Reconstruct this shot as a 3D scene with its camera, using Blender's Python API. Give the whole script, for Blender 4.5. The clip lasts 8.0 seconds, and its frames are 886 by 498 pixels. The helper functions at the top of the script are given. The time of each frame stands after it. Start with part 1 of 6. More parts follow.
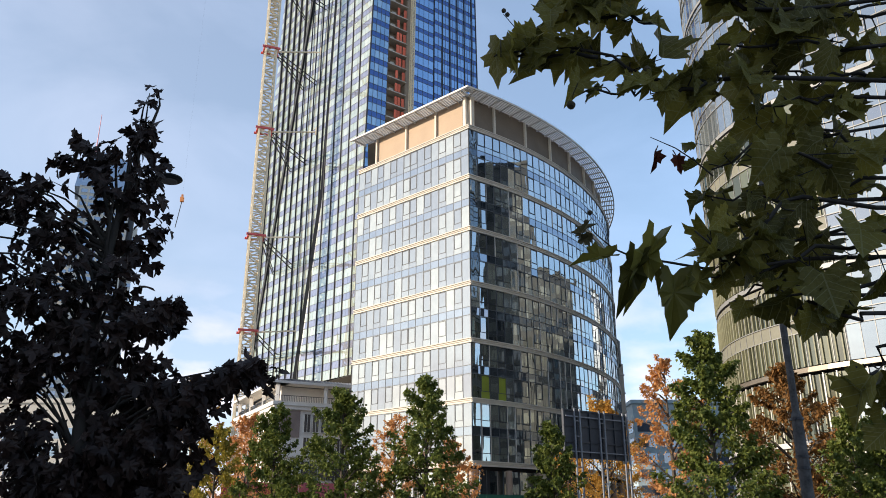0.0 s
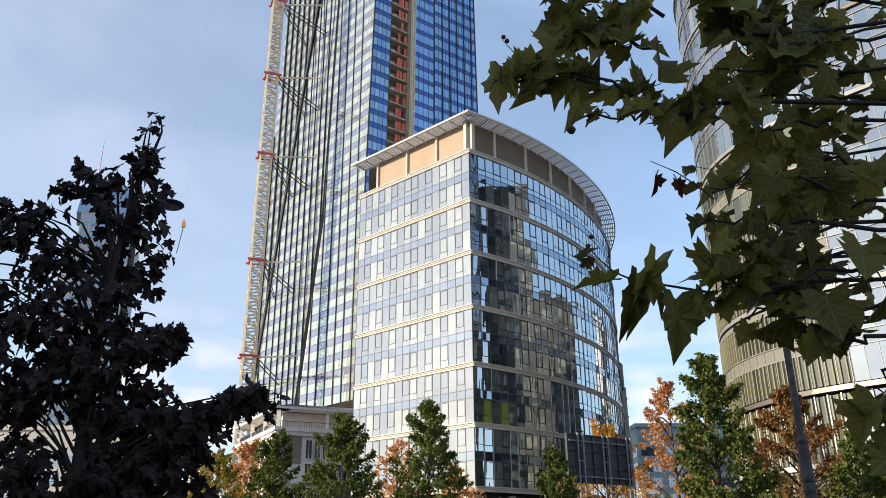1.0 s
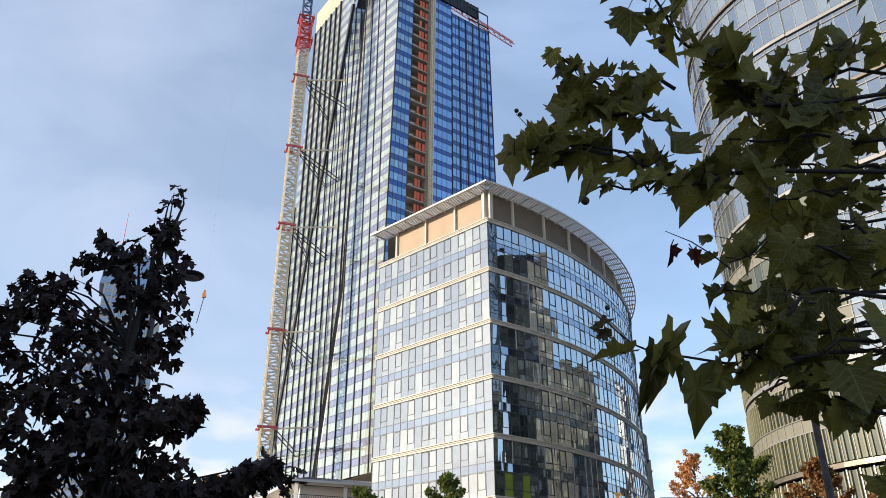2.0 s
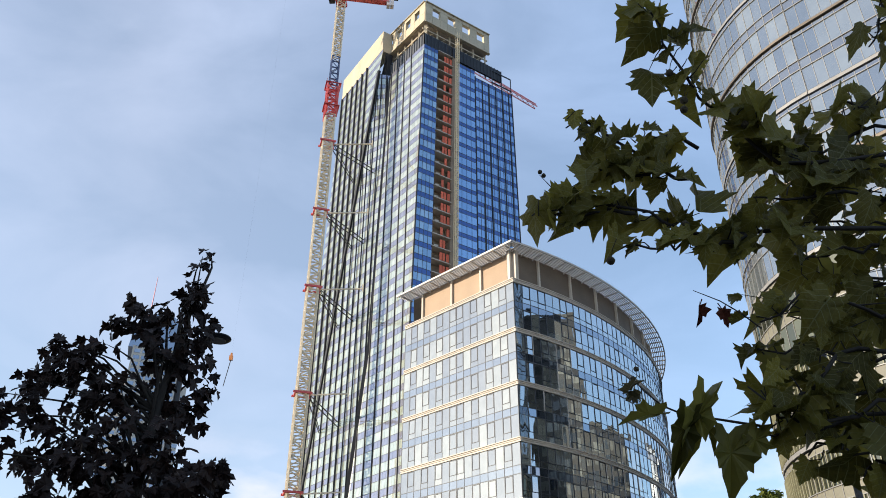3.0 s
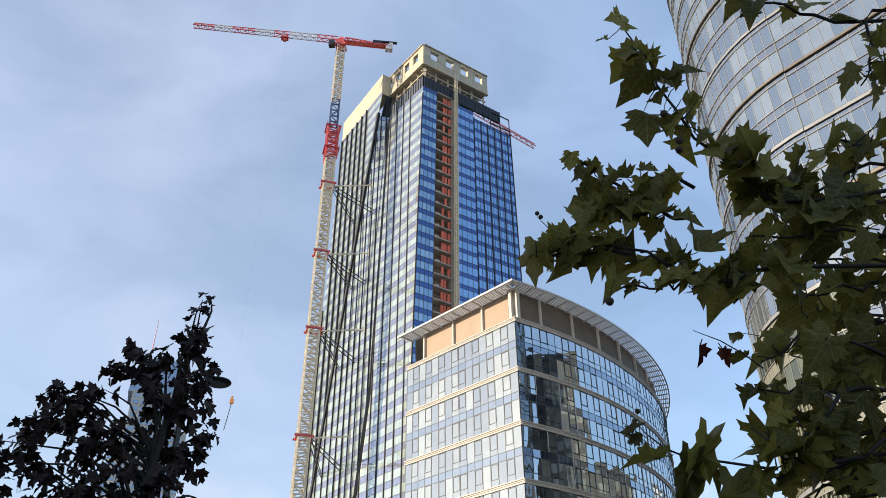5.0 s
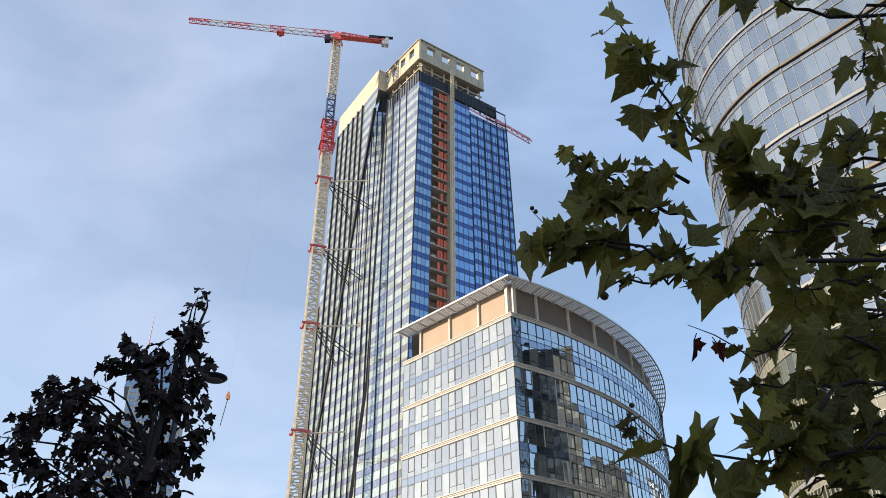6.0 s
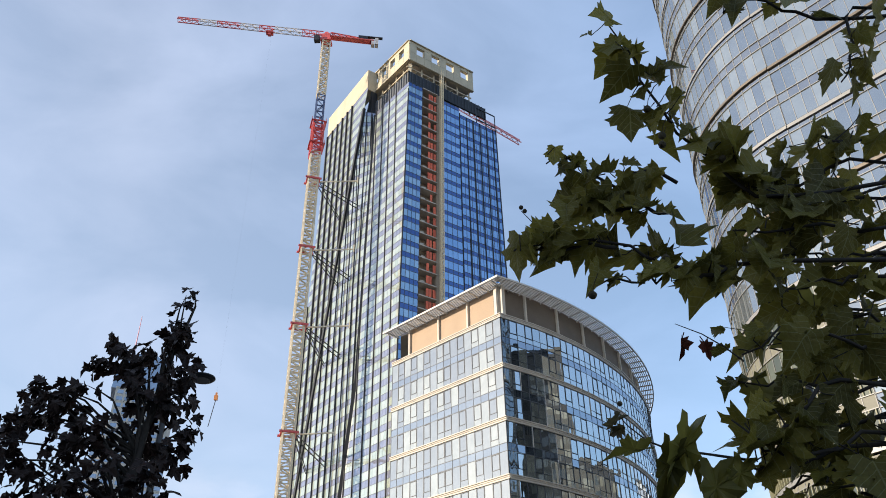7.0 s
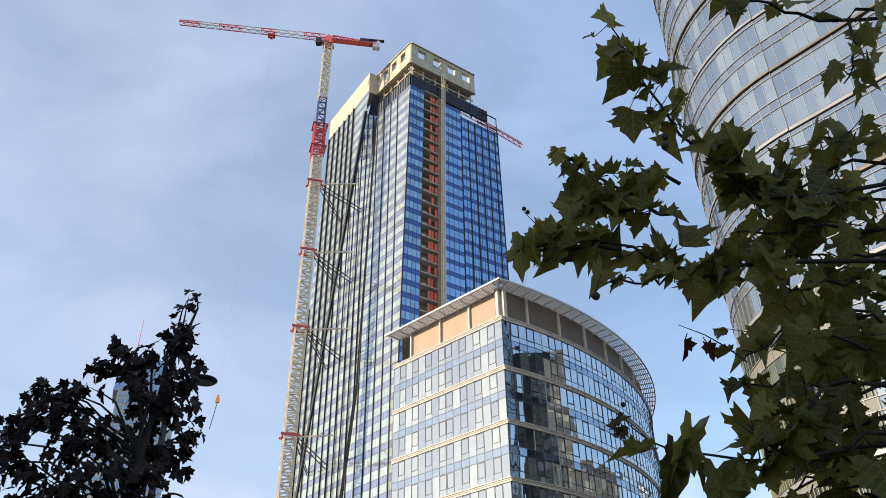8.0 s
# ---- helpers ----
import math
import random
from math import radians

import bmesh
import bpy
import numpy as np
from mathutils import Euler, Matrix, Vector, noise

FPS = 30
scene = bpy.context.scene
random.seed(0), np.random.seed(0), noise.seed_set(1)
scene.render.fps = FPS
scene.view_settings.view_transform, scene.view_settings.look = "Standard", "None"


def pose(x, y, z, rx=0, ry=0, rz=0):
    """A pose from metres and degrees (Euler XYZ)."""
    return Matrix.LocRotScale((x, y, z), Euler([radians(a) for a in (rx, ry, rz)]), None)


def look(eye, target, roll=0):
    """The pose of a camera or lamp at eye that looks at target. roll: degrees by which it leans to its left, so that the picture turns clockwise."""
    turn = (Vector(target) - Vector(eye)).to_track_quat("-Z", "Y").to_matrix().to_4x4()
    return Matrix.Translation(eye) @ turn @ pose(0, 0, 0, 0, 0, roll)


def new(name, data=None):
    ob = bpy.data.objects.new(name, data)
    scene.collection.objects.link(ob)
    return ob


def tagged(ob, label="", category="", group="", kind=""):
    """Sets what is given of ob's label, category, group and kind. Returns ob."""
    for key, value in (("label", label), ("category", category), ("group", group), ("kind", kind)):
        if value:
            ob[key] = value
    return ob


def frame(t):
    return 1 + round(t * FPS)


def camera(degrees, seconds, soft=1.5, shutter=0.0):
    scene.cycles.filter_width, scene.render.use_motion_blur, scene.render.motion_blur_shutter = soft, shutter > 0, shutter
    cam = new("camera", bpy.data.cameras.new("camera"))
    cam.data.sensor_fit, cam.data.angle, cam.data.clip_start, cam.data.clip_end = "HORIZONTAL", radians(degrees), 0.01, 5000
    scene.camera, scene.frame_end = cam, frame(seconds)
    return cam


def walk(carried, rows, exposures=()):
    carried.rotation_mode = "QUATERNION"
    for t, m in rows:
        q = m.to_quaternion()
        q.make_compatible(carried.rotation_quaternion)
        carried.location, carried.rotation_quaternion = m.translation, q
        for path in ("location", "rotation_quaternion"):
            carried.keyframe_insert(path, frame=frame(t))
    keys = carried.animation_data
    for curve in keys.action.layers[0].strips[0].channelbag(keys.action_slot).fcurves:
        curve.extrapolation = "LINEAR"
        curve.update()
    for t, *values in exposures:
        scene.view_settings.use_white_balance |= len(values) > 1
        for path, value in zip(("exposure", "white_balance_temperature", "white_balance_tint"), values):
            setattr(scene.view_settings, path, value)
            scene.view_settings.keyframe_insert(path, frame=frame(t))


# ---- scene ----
cam = camera(58.6, 8.0, soft=0.9)
# seconds, x, z, tilt, lean, turn: a hand-held tilt from the street up to the tower's crown
ROWS = [
    (0.0, -0.026, 1.638, 109.322, 0.043, 0.015),
    (0.5, -0.028, 1.640, 109.545, 0.159, 0.104),
    (1.0, -0.027, 1.643, 111.047, 0.349, 0.229),
    (1.5, -0.019, 1.649, 113.340, 0.352, 0.753),
    (2.0, -0.012, 1.652, 116.049, 0.073, 1.611),
    (3.5, -0.009, 1.660, 121.933, -0.320, 4.018),
    (4.0, -0.007, 1.666, 122.944, -0.147, 4.020),
    (4.5, -0.003, 1.667, 123.405, 0.111, 4.009),
    (6.0, 0.006, 1.664, 122.993, 0.424, 3.734),
    (6.5, 0.006, 1.661, 122.915, 0.581, 3.422),
    (7.0, 0.006, 1.656, 123.045, 0.739, 3.000),
    (7.5, 0.004, 1.653, 123.183, 0.744, 2.932),
    (8.0, 0.000, 1.650, 123.229, 0.679, 3.097),
]
walk(cam, [(t, pose(x, 0, z, rx, ry, rz)) for t, x, z, rx, ry, rz in ROWS])

# ---- world and sun ----
SUN_TO = Vector((-0.93, -0.27, 0.222)).normalized()


def make_world():
    w = bpy.data.worlds.new("world")
    scene.world = w
    w.use_nodes = True
    nt = w.node_tree
    nt.nodes.clear()
    N = nt.nodes.new
    L = nt.links.new
    sky = N("ShaderNodeTexSky")
    sky.sky_type = 'NISHITA'
    sky.sun_disc = False
    sky.sun_elevation = math.asin(SUN_TO.z)
    sky.sun_rotation = math.atan2(SUN_TO.x, SUN_TO.y)
    sky.air_density, sky.dust_density, sky.ozone_density = 1.0, 0.35, 1.6
    tc = N("ShaderNodeTexCoord")
    # thin cloud veils, drawn out sideways
    mp = N("ShaderNodeMapping")
    mp.inputs["Location"].default_value = (0.7, 0.4, 1.3)
    mp.inputs["Rotation"].default_value = (0.0, 0.25, 0.3)
    mp.inputs["Scale"].default_value = (1.6, 1.6, 3.6)
    nz = N("ShaderNodeTexNoise")
    nz.inputs["Scale"].default_value = 1.9
    nz.inputs["Detail"].default_value = 7
    nz.inputs["Roughness"].default_value = 0.52
    nz.inputs["Distortion"].default_value = 0.5
    ramp = N("ShaderNodeValToRGB")
    ramp.color_ramp.elements[0].position = 0.36
    ramp.color_ramp.elements[0].color = (0.24, 0.24, 0.24, 1)
    ramp.color_ramp.elements[1].position = 0.72
    ramp.color_ramp.elements[1].color = (0.50, 0.50, 0.50, 1)
    # more haze towards the west (left) than to the right
    sep = N("ShaderNodeSeparateXYZ")
    hz = N("ShaderNodeMapRange")
    hz.inputs["From Min"].default_value = -0.55
    hz.inputs["From Max"].default_value = 0.35
    hz.inputs["To Min"].default_value = 0.10
    hz.inputs["To Max"].default_value = 0.0
    lo = N("ShaderNodeMapRange")
    lo.inputs["From Min"].default_value = 0.0
    lo.inputs["From Max"].default_value = 0.30
    lo.inputs["To Min"].default_value = 0.14
    lo.inputs["To Max"].default_value = 0.0
    add = N("ShaderNodeMath")
    add.operation = 'ADD'
    add2 = N("ShaderNodeMath")
    add2.operation = 'ADD'
    add2.use_clamp = True
    mix = N("ShaderNodeMix")
    mix.data_type = 'RGBA'
    side = N("ShaderNodeMapRange")
    side.inputs["From Min"].default_value = -0.40
    side.inputs["From Max"].default_value = 0.40
    veil = N("ShaderNodeMix")
    veil.data_type = 'RGBA'
    veil.inputs["A"].default_value = SKY_WEST
    veil.inputs["B"].default_value = SKY_EAST
    L(side.outputs[0], veil.inputs["Factor"])
    L(veil.outputs["Result"], mix.inputs["B"])
    bg = N("ShaderNodeBackground")
    bg.inputs["Strength"].default_value = SKY_STRENGTH
    out = N("ShaderNodeOutputWorld")
    L(tc.outputs["Generated"], mp.inputs["Vector"])
    L(mp.outputs[0], nz.inputs["Vector"])
    L(nz.outputs["Fac"], ramp.inputs[0])
    L(tc.outputs["Generated"], sep.inputs[0])
    L(sep.outputs["X"], hz.inputs["Value"])
    L(sep.outputs["X"], side.inputs["Value"])
    L(sep.outputs["Z"], lo.inputs["Value"])
    L(ramp.outputs[0], add.inputs[0])
    L(hz.outputs[0], add.inputs[1])
    L(add.outputs[0], add2.inputs[0])
    L(lo.outputs[0], add2.inputs[1])
    L(add2.outputs[0], mix.inputs["Factor"])
    L(sky.outputs[0], mix.inputs["A"])
    # low rosy clouds near the horizon
    n3 = N("ShaderNodeTexNoise")
    n3.inputs["Scale"].default_value = 5.5
    n3.inputs["Detail"].default_value = 6
    r3 = N("ShaderNodeValToRGB")
    r3.color_ramp.elements[0].position = 0.46
    r3.color_ramp.elements[1].position = 0.66
    m3 = N("ShaderNodeMath")
    m3.operation = 'MULTIPLY'
    m4 = N("ShaderNodeMath")
    m4.operation = 'MULTIPLY'
    m4.inputs[1].default_value = 0.85
    m4.use_clamp = True
    warm = N("ShaderNodeMix")
    warm.data_type = 'RGBA'
    warm.inputs["B"].default_value = (5.3, 4.9, 5.3, 1)
    L(mp.outputs[0], n3.inputs["Vector"])
    L(n3.outputs["Fac"], r3.inputs[0])
    L(r3.outputs[0], m3.inputs[0])
    low_band = N("ShaderNodeMapRange")
    low_band.inputs["From Min"].default_value = 0.16
    low_band.inputs["From Max"].default_value = 0.30
    low_band.inputs["To Min"].default_value = 1.0
    low_band.inputs["To Max"].default_value = 0.0
    L(sep.outputs["Z"], low_band.inputs["Value"])
    L(low_band.outputs[0], m3.inputs[1])
    L(m3.outputs[0], m4.inputs[0])
    L(m4.outputs[0], warm.inputs["Factor"])
    L(mix.outputs["Result"], warm.inputs["A"])
    L(warm.outputs["Result"], bg.inputs[0])
    L(bg.outputs[0], out.inputs[0])


SKY_STRENGTH = 0.15
SKY_WEST = (3.6, 4.0, 5.05, 1)
SKY_EAST = (2.8, 3.95, 6.1, 1)
make_world()
sun = new("sun", bpy.data.lights.new("sun", 'SUN'))
sun.data.energy = 3.8
sun.data.angle = radians(0.53)
sun.data.color = (1.0, 0.87, 0.71)
sun.matrix_world = look(SUN_TO * 300, (0, 0, 0))
scene.view_settings.exposure = 0.66


# ---- mesh and material helpers ----
class MB:
    """Collects faces for one mesh."""

    def __init__(self):
        self.v, self.f = [], []

    def face(self, pts):
        n = len(self.v)
        self.v.extend([tuple(p) for p in pts])
        self.f.append(tuple(range(n, n + len(pts))))

    def prism8(self, a, b):
        """A closed box from two quads (same winding); b lies on the outer side."""
        n = len(self.v)
        self.v.extend([tuple(p) for p in a] + [tuple(p) for p in b])
        k = len(a)
        self.f.append(tuple(n + i for i in reversed(range(k))))
        self.f.append(tuple(n + k + i for i in range(k)))
        for i in range(k):
            j = (i + 1) % k
            self.f.append((n + i, n + j, n + k + j, n + k + i))

    def slab(self, q, t0, t1, tilt=0.0):
        """A plate on quad q (seen from outside: bottom left, bottom right, top right, top left), from t0 to t1 along its normal."""
        q = [Vector(p) for p in q]
        nrm = (q[1] - q[0]).cross(q[3] - q[0]).normalized()
        off = [0, 0, 0, 0]
        if tilt:
            a, b = random.uniform(-tilt, tilt), random.uniform(-tilt, tilt)
            off = [-a - b, a - b, a + b, -a + b]
        self.prism8([p + nrm * t0 for p in q], [p + nrm * (t1 + o) for p, o in zip(q, off)])

    def box(self, lo, hi, m=None):
        x0, y0, z0 = lo
        x1, y1, z1 = hi
        a = [Vector(p) for p in ((x0, y0, z0), (x1, y0, z0), (x1, y1, z0), (x0, y1, z0))]
        b = [Vector(p) for p in ((x0, y0, z1), (x1, y0, z1), (x1, y1, z1), (x0, y1, z1))]
        if m is not None:
            a, b = [m @ p for p in a], [m @ p for p in b]
        self.prism8(a, b)

    def bar(self, p, q, w, h=None, up=(0, 0, 1)):
        """A straight bar with a rectangular section from p to q."""
        p, q = Vector(p), Vector(q)
        h = w if h is None else h
        d = (q - p).normalized()
        u = Vector(up)
        if abs(d.dot(u)) > 0.98:
            u = Vector((1, 0, 0))
        s = d.cross(u).normalized()
        u = s.cross(d).normalized()
        c = [s * (-w / 2) - u * (h / 2), s * (w / 2) - u * (h / 2), s * (w / 2) + u * (h / 2), s * (-w / 2) + u * (h / 2)]
        self.prism8([p + k for k in c], [q + k for k in c])

    def tube(self, pts, radii, n=8):
        """A round limb along points with a radius at each."""
        pts = [Vector(p) for p in pts]
        base = len(self.v)
        for i, p in enumerate(pts):
            d = (pts[min(i + 1, len(pts) - 1)] - pts[max(i - 1, 0)]).normalized()
            ref = Vector((0, 0, 1)) if abs(d.z) < 0.9 else Vector((1, 0, 0))
            s = d.cross(ref).normalized()
            u = s.cross(d)
            for k in range(n):
                a = 2 * math.pi * k / n
                self.v.append(tuple(p + (s * math.cos(a) + u * math.sin(a)) * radii[i]))
        for i in range(len(pts) - 1):
            for k in range(n):
                j = (k + 1) % n
                self.f.append((base + i * n + k, base + i * n + j, base + (i + 1) * n + j, base + (i + 1) * n + k))
        self.f.append(tuple(base + k for k in reversed(range(n))))
        self.f.append(tuple(base + (len(pts) - 1) * n + k for k in range(n)))

    def mesh(self, name, smooth=False):
        me = bpy.data.meshes.new(name)
        me.from_pydata(self.v, [], self.f)
        if smooth:
            me.polygons.foreach_set("use_smooth", [True] * len(me.polygons))
        me.update()
        return me


def part(name, mb, material, parent=None, label="", smooth=False, kind=""):
    me = mb if isinstance(mb, bpy.types.Mesh) else mb.mesh(name, smooth)
    if not me.materials:
        me.materials.append(material)
    ob = new(name, me)
    if parent is not None:
        ob.parent = parent
    return tagged(ob, label, kind=kind)


def thing(name, label, category, group="", kind="", at=(0, 0, 0)):
    ob = new(name)
    ob.empty_display_size = 0.3
    ob.location = at
    return tagged(ob, label, category, group, kind)


def material(name, color, rough=0.6, metal=0.0, vary=0.15, grain=(3.0, 40.0), bump=0.02, color2=None, island=0.0, spec=0.5, coat=0.0):
    """Principled surface with colour drift at two scales, fine relief and, if asked, a drift from piece to piece."""
    m = bpy.data.materials.new(name)
    m.use_nodes = True
    nt = m.node_tree
    N, L = nt.nodes.new, nt.links.new
    b = nt.nodes["Principled BSDF"]
    b.inputs["Roughness"].default_value = rough
    b.inputs["Metallic"].default_value = metal
    b.inputs["Specular IOR Level"].default_value = spec
    b.inputs["Coat Weight"].default_value = coat
    tc = N("ShaderNodeTexCoord")
    n1, n2 = N("ShaderNodeTexNoise"), N("ShaderNodeTexNoise")
    n1.inputs["Scale"].default_value, n2.inputs["Scale"].default_value = grain
    n1.inputs["Detail"].default_value = n2.inputs["Detail"].default_value = 4
    L(tc.outputs["Object"], n1.inputs["Vector"])
    L(tc.outputs["Object"], n2.inputs["Vector"])
    mul = N("ShaderNodeMath")
    mul.operation = 'MULTIPLY_ADD'
    mul.inputs[1].default_value = 0.6
    L(n1.outputs["Fac"], mul.inputs[0])
    m2 = N("ShaderNodeMath")
    m2.operation = 'MULTIPLY'
    m2.inputs[1].default_value = 0.4
    L(n2.outputs["Fac"], m2.inputs[0])
    L(m2.outputs[0], mul.inputs[2])
    fac = mul.outputs[0]
    if island:
        g, oi = N("ShaderNodeNewGeometry"), N("ShaderNodeObjectInfo")
        a = N("ShaderNodeMath")
        a.operation = 'ADD'
        L(g.outputs["Random Per Island"], a.inputs[0])
        L(oi.outputs["Random"], a.inputs[1])
        fr = N("ShaderNodeMath")
        fr.operation = 'FRACT'
        L(a.outputs[0], fr.inputs[0])
        mi = N("ShaderNodeMix")
        mi.inputs["Factor"].default_value = island
        L(fac, mi.inputs["A"])
        L(fr.outputs[0], mi.inputs["B"])
        fac = mi.outputs["Result"]
    mr = N("ShaderNodeMapRange")
    mr.inputs["From Min"].default_value = 0.3 * (1 - island)
    mr.inputs["From Max"].default_value = 0.7 + 0.3 * island
    L(fac, mr.inputs["Value"])
    mix = N("ShaderNodeMix")
    mix.data_type = 'RGBA'
    c = Vector(color)
    lo = c * (1 - vary)
    hi = Vector(color2) if color2 else c * (1 + vary)
    mix.inputs["A"].default_value = (*lo, 1)
    mix.inputs["B"].default_value = (*hi, 1)
    L(mr.outputs[0], mix.inputs["Factor"])
    L(mix.outputs["Result"], b.inputs["Base Color"])
    if bump:
        bp = N("ShaderNodeBump")
        bp.inputs["Strength"].default_value = 0.5
        bp.inputs["Distance"].default_value = bump
        L(n2.outputs["Fac"], bp.inputs["Height"])
        L(bp.outputs[0], b.inputs["Normal"])
    return m


def coated_glass(name, inside, inside2, tint, reflect, rough=0.03, wave=0.0):
    """Curtain-wall glass: a coating that mirrors, over what is seen dimly inside (blinds, rooms), different from pane to pane."""
    m = bpy.data.materials.new(name)
    m.use_nodes = True
    nt = m.node_tree
    N, L = nt.nodes.new, nt.links.new
    b = nt.nodes["Principled BSDF"]
    b.inputs["Roughness"].default_value = 0.5
    b.inputs["Specular IOR Level"].default_value = 0.2
    g, oi = N("ShaderNodeNewGeometry"), N("ShaderNodeObjectInfo")
    a = N("ShaderNodeMath")
    a.operation = 'ADD'
    L(g.outputs["Random Per Island"], a.inputs[0])
    L(oi.outputs["Random"], a.inputs[1])
    fr = N("ShaderNodeMath")
    fr.operation = 'FRACT'
    L(a.outputs[0], fr.inputs[0])
    ramp = N("ShaderNodeValToRGB")
    e = ramp.color_ramp.elements
    e[0].color, e[1].color = (*inside, 1), (*inside2, 1)
    e[0].position, e[1].position = 0.25, 0.95
    L(fr.outputs[0], ramp.inputs[0])
    tc, nz = N("ShaderNodeTexCoord"), N("ShaderNodeTexNoise")
    nz.inputs["Scale"].default_value = 0.7
    nz.inputs["Detail"].default_value = 5
    L(tc.outputs["Object"], nz.inputs["Vector"])
    mul = N("ShaderNodeMix")
    mul.data_type = 'RGBA'
    mul.blend_type = 'MULTIPLY'
    mul.inputs["Factor"].default_value = 0.45
    L(ramp.outputs[0], mul.inputs["A"])
    L(nz.outputs["Fac"], mul.inputs["B"])
    L(mul.outputs["Result"], b.inputs["Base Color"])
    gl = N("ShaderNodeBsdfGlossy")
    gl.inputs["Color"].default_value = (*tint, 1)
    gl.inputs["Roughness"].default_value = rough
    if wave:
        n2 = N("ShaderNodeTexNoise")
        n2.inputs["Scale"].default_value = 0.55
        n2.inputs["Detail"].default_value = 1
        # panes bow mostly sideways, so the mirror image breaks into upright streaks
        mp = N("ShaderNodeMapping")
        mp.inputs["Scale"].default_value = (1.6, 1.6, 0.22)
        L(tc.outputs["Object"], mp.inputs["Vector"])
        L(mp.outputs[0], n2.inputs["Vector"])
        bp = N("ShaderNodeBump")
        bp.inputs["Distance"].default_value = wave
        bp.inputs["Strength"].default_value = 0.6
        L(n2.outputs["Fac"], bp.inputs["Height"])
        L(bp.outputs[0], gl.inputs["Normal"])
    lw = N("ShaderNodeLayerWeight")
    lw.inputs["Blend"].default_value = 0.35
    mr = N("ShaderNodeMapRange")
    mr.inputs["To Min"].default_value = reflect
    mr.inputs["To Max"].default_value = 1.0
    L(lw.outputs["Fresnel"], mr.inputs["Value"])
    sh = N("ShaderNodeMixShader")
    L(mr.outputs[0], sh.inputs[0])
    L(b.outputs[0], sh.inputs[1])
    L(gl.outputs[0], sh.inputs[2])
    L(sh.outputs[0], nt.nodes["Material Output"].inputs[0])
    return m


# ---- materials ----
M_ASPHALT = material("asphalt", (0.05, 0.05, 0.052), 0.9, grain=(0.4, 30), bump=0.01)
M_CORNICE = material("pale_stone", (0.62, 0.56, 0.47), 0.7, grain=(0.5, 8), vary=0.12)
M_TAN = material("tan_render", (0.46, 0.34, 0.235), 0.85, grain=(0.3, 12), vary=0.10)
M_ALU = material("light_aluminium", (0.60, 0.565, 0.51), 0.5, 0.1, grain=(0.5, 10), vary=0.1, bump=0.004)
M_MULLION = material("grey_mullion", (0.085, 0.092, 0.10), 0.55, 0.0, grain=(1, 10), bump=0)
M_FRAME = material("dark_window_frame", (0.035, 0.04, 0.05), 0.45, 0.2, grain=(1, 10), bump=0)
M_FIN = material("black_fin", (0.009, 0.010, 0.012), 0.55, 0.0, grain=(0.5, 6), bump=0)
M_CORE = material("dark_core", (0.03, 0.03, 0.035), 0.9, bump=0)
M_CONCRETE = material("bare_concrete", (0.50, 0.44, 0.36), 0.85, grain=(0.4, 6), vary=0.2)
M_CROWN = material("cream_cladding", (0.55, 0.475, 0.335), 0.8, grain=(0.25, 4), vary=0.2)
M_PLY = material("orange_net", (0.80, 0.17, 0.09), 0.8, grain=(0.8, 10), vary=0.25, island=0.5)
M_COLUMN = material("brown_column", (0.34, 0.24, 0.18), 0.5, grain=(0.6, 8), vary=0.2)
# straight front: pale inner colour stands in for the bright hazy sky it mirrors
M_GLASS_L = coated_glass("sky_pale_office_glass", (0.26, 0.285, 0.31), (0.54, 0.56, 0.50), (0.77, 0.81, 0.81), 0.31)
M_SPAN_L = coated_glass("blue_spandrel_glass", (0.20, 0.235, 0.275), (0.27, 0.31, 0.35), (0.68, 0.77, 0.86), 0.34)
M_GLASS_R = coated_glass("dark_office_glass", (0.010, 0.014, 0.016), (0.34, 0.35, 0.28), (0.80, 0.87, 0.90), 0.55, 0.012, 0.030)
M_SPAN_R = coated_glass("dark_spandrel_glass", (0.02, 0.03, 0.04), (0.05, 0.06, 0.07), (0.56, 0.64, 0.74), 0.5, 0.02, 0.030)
M_LIME = coated_glass("lit_lime_room_glass", (0.42, 0.50, 0.06), (0.55, 0.62, 0.12), (0.7, 0.75, 0.75), 0.2)
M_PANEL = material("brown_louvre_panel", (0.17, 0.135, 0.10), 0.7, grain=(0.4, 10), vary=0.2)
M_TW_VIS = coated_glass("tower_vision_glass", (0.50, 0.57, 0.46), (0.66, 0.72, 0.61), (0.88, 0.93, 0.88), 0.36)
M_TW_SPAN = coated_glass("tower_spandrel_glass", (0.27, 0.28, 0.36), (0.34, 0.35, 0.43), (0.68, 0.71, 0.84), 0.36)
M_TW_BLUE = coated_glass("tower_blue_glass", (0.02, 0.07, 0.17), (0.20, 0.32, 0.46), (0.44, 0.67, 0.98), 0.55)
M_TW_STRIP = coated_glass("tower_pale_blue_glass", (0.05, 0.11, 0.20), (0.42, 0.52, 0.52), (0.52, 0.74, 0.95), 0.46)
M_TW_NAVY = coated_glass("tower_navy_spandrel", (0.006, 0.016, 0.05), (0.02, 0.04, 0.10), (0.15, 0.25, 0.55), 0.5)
M_SPIRE = coated_glass("clear_sky_glass", (0.10, 0.12, 0.14), (0.27, 0.30, 0.29), (0.70, 0.77, 0.82), 0.40, 0.008)
M_OLGLASS = coated_glass("olive_glass", (0.03, 0.032, 0.018), (0.16, 0.16, 0.09), (0.50, 0.51, 0.40), 0.26, 0.01)
M_SPIRE_SP = coated_glass("spire_spandrel", (0.13, 0.14, 0.16), (0.20, 0.22, 0.23), (0.62, 0.68, 0.74), 0.38)

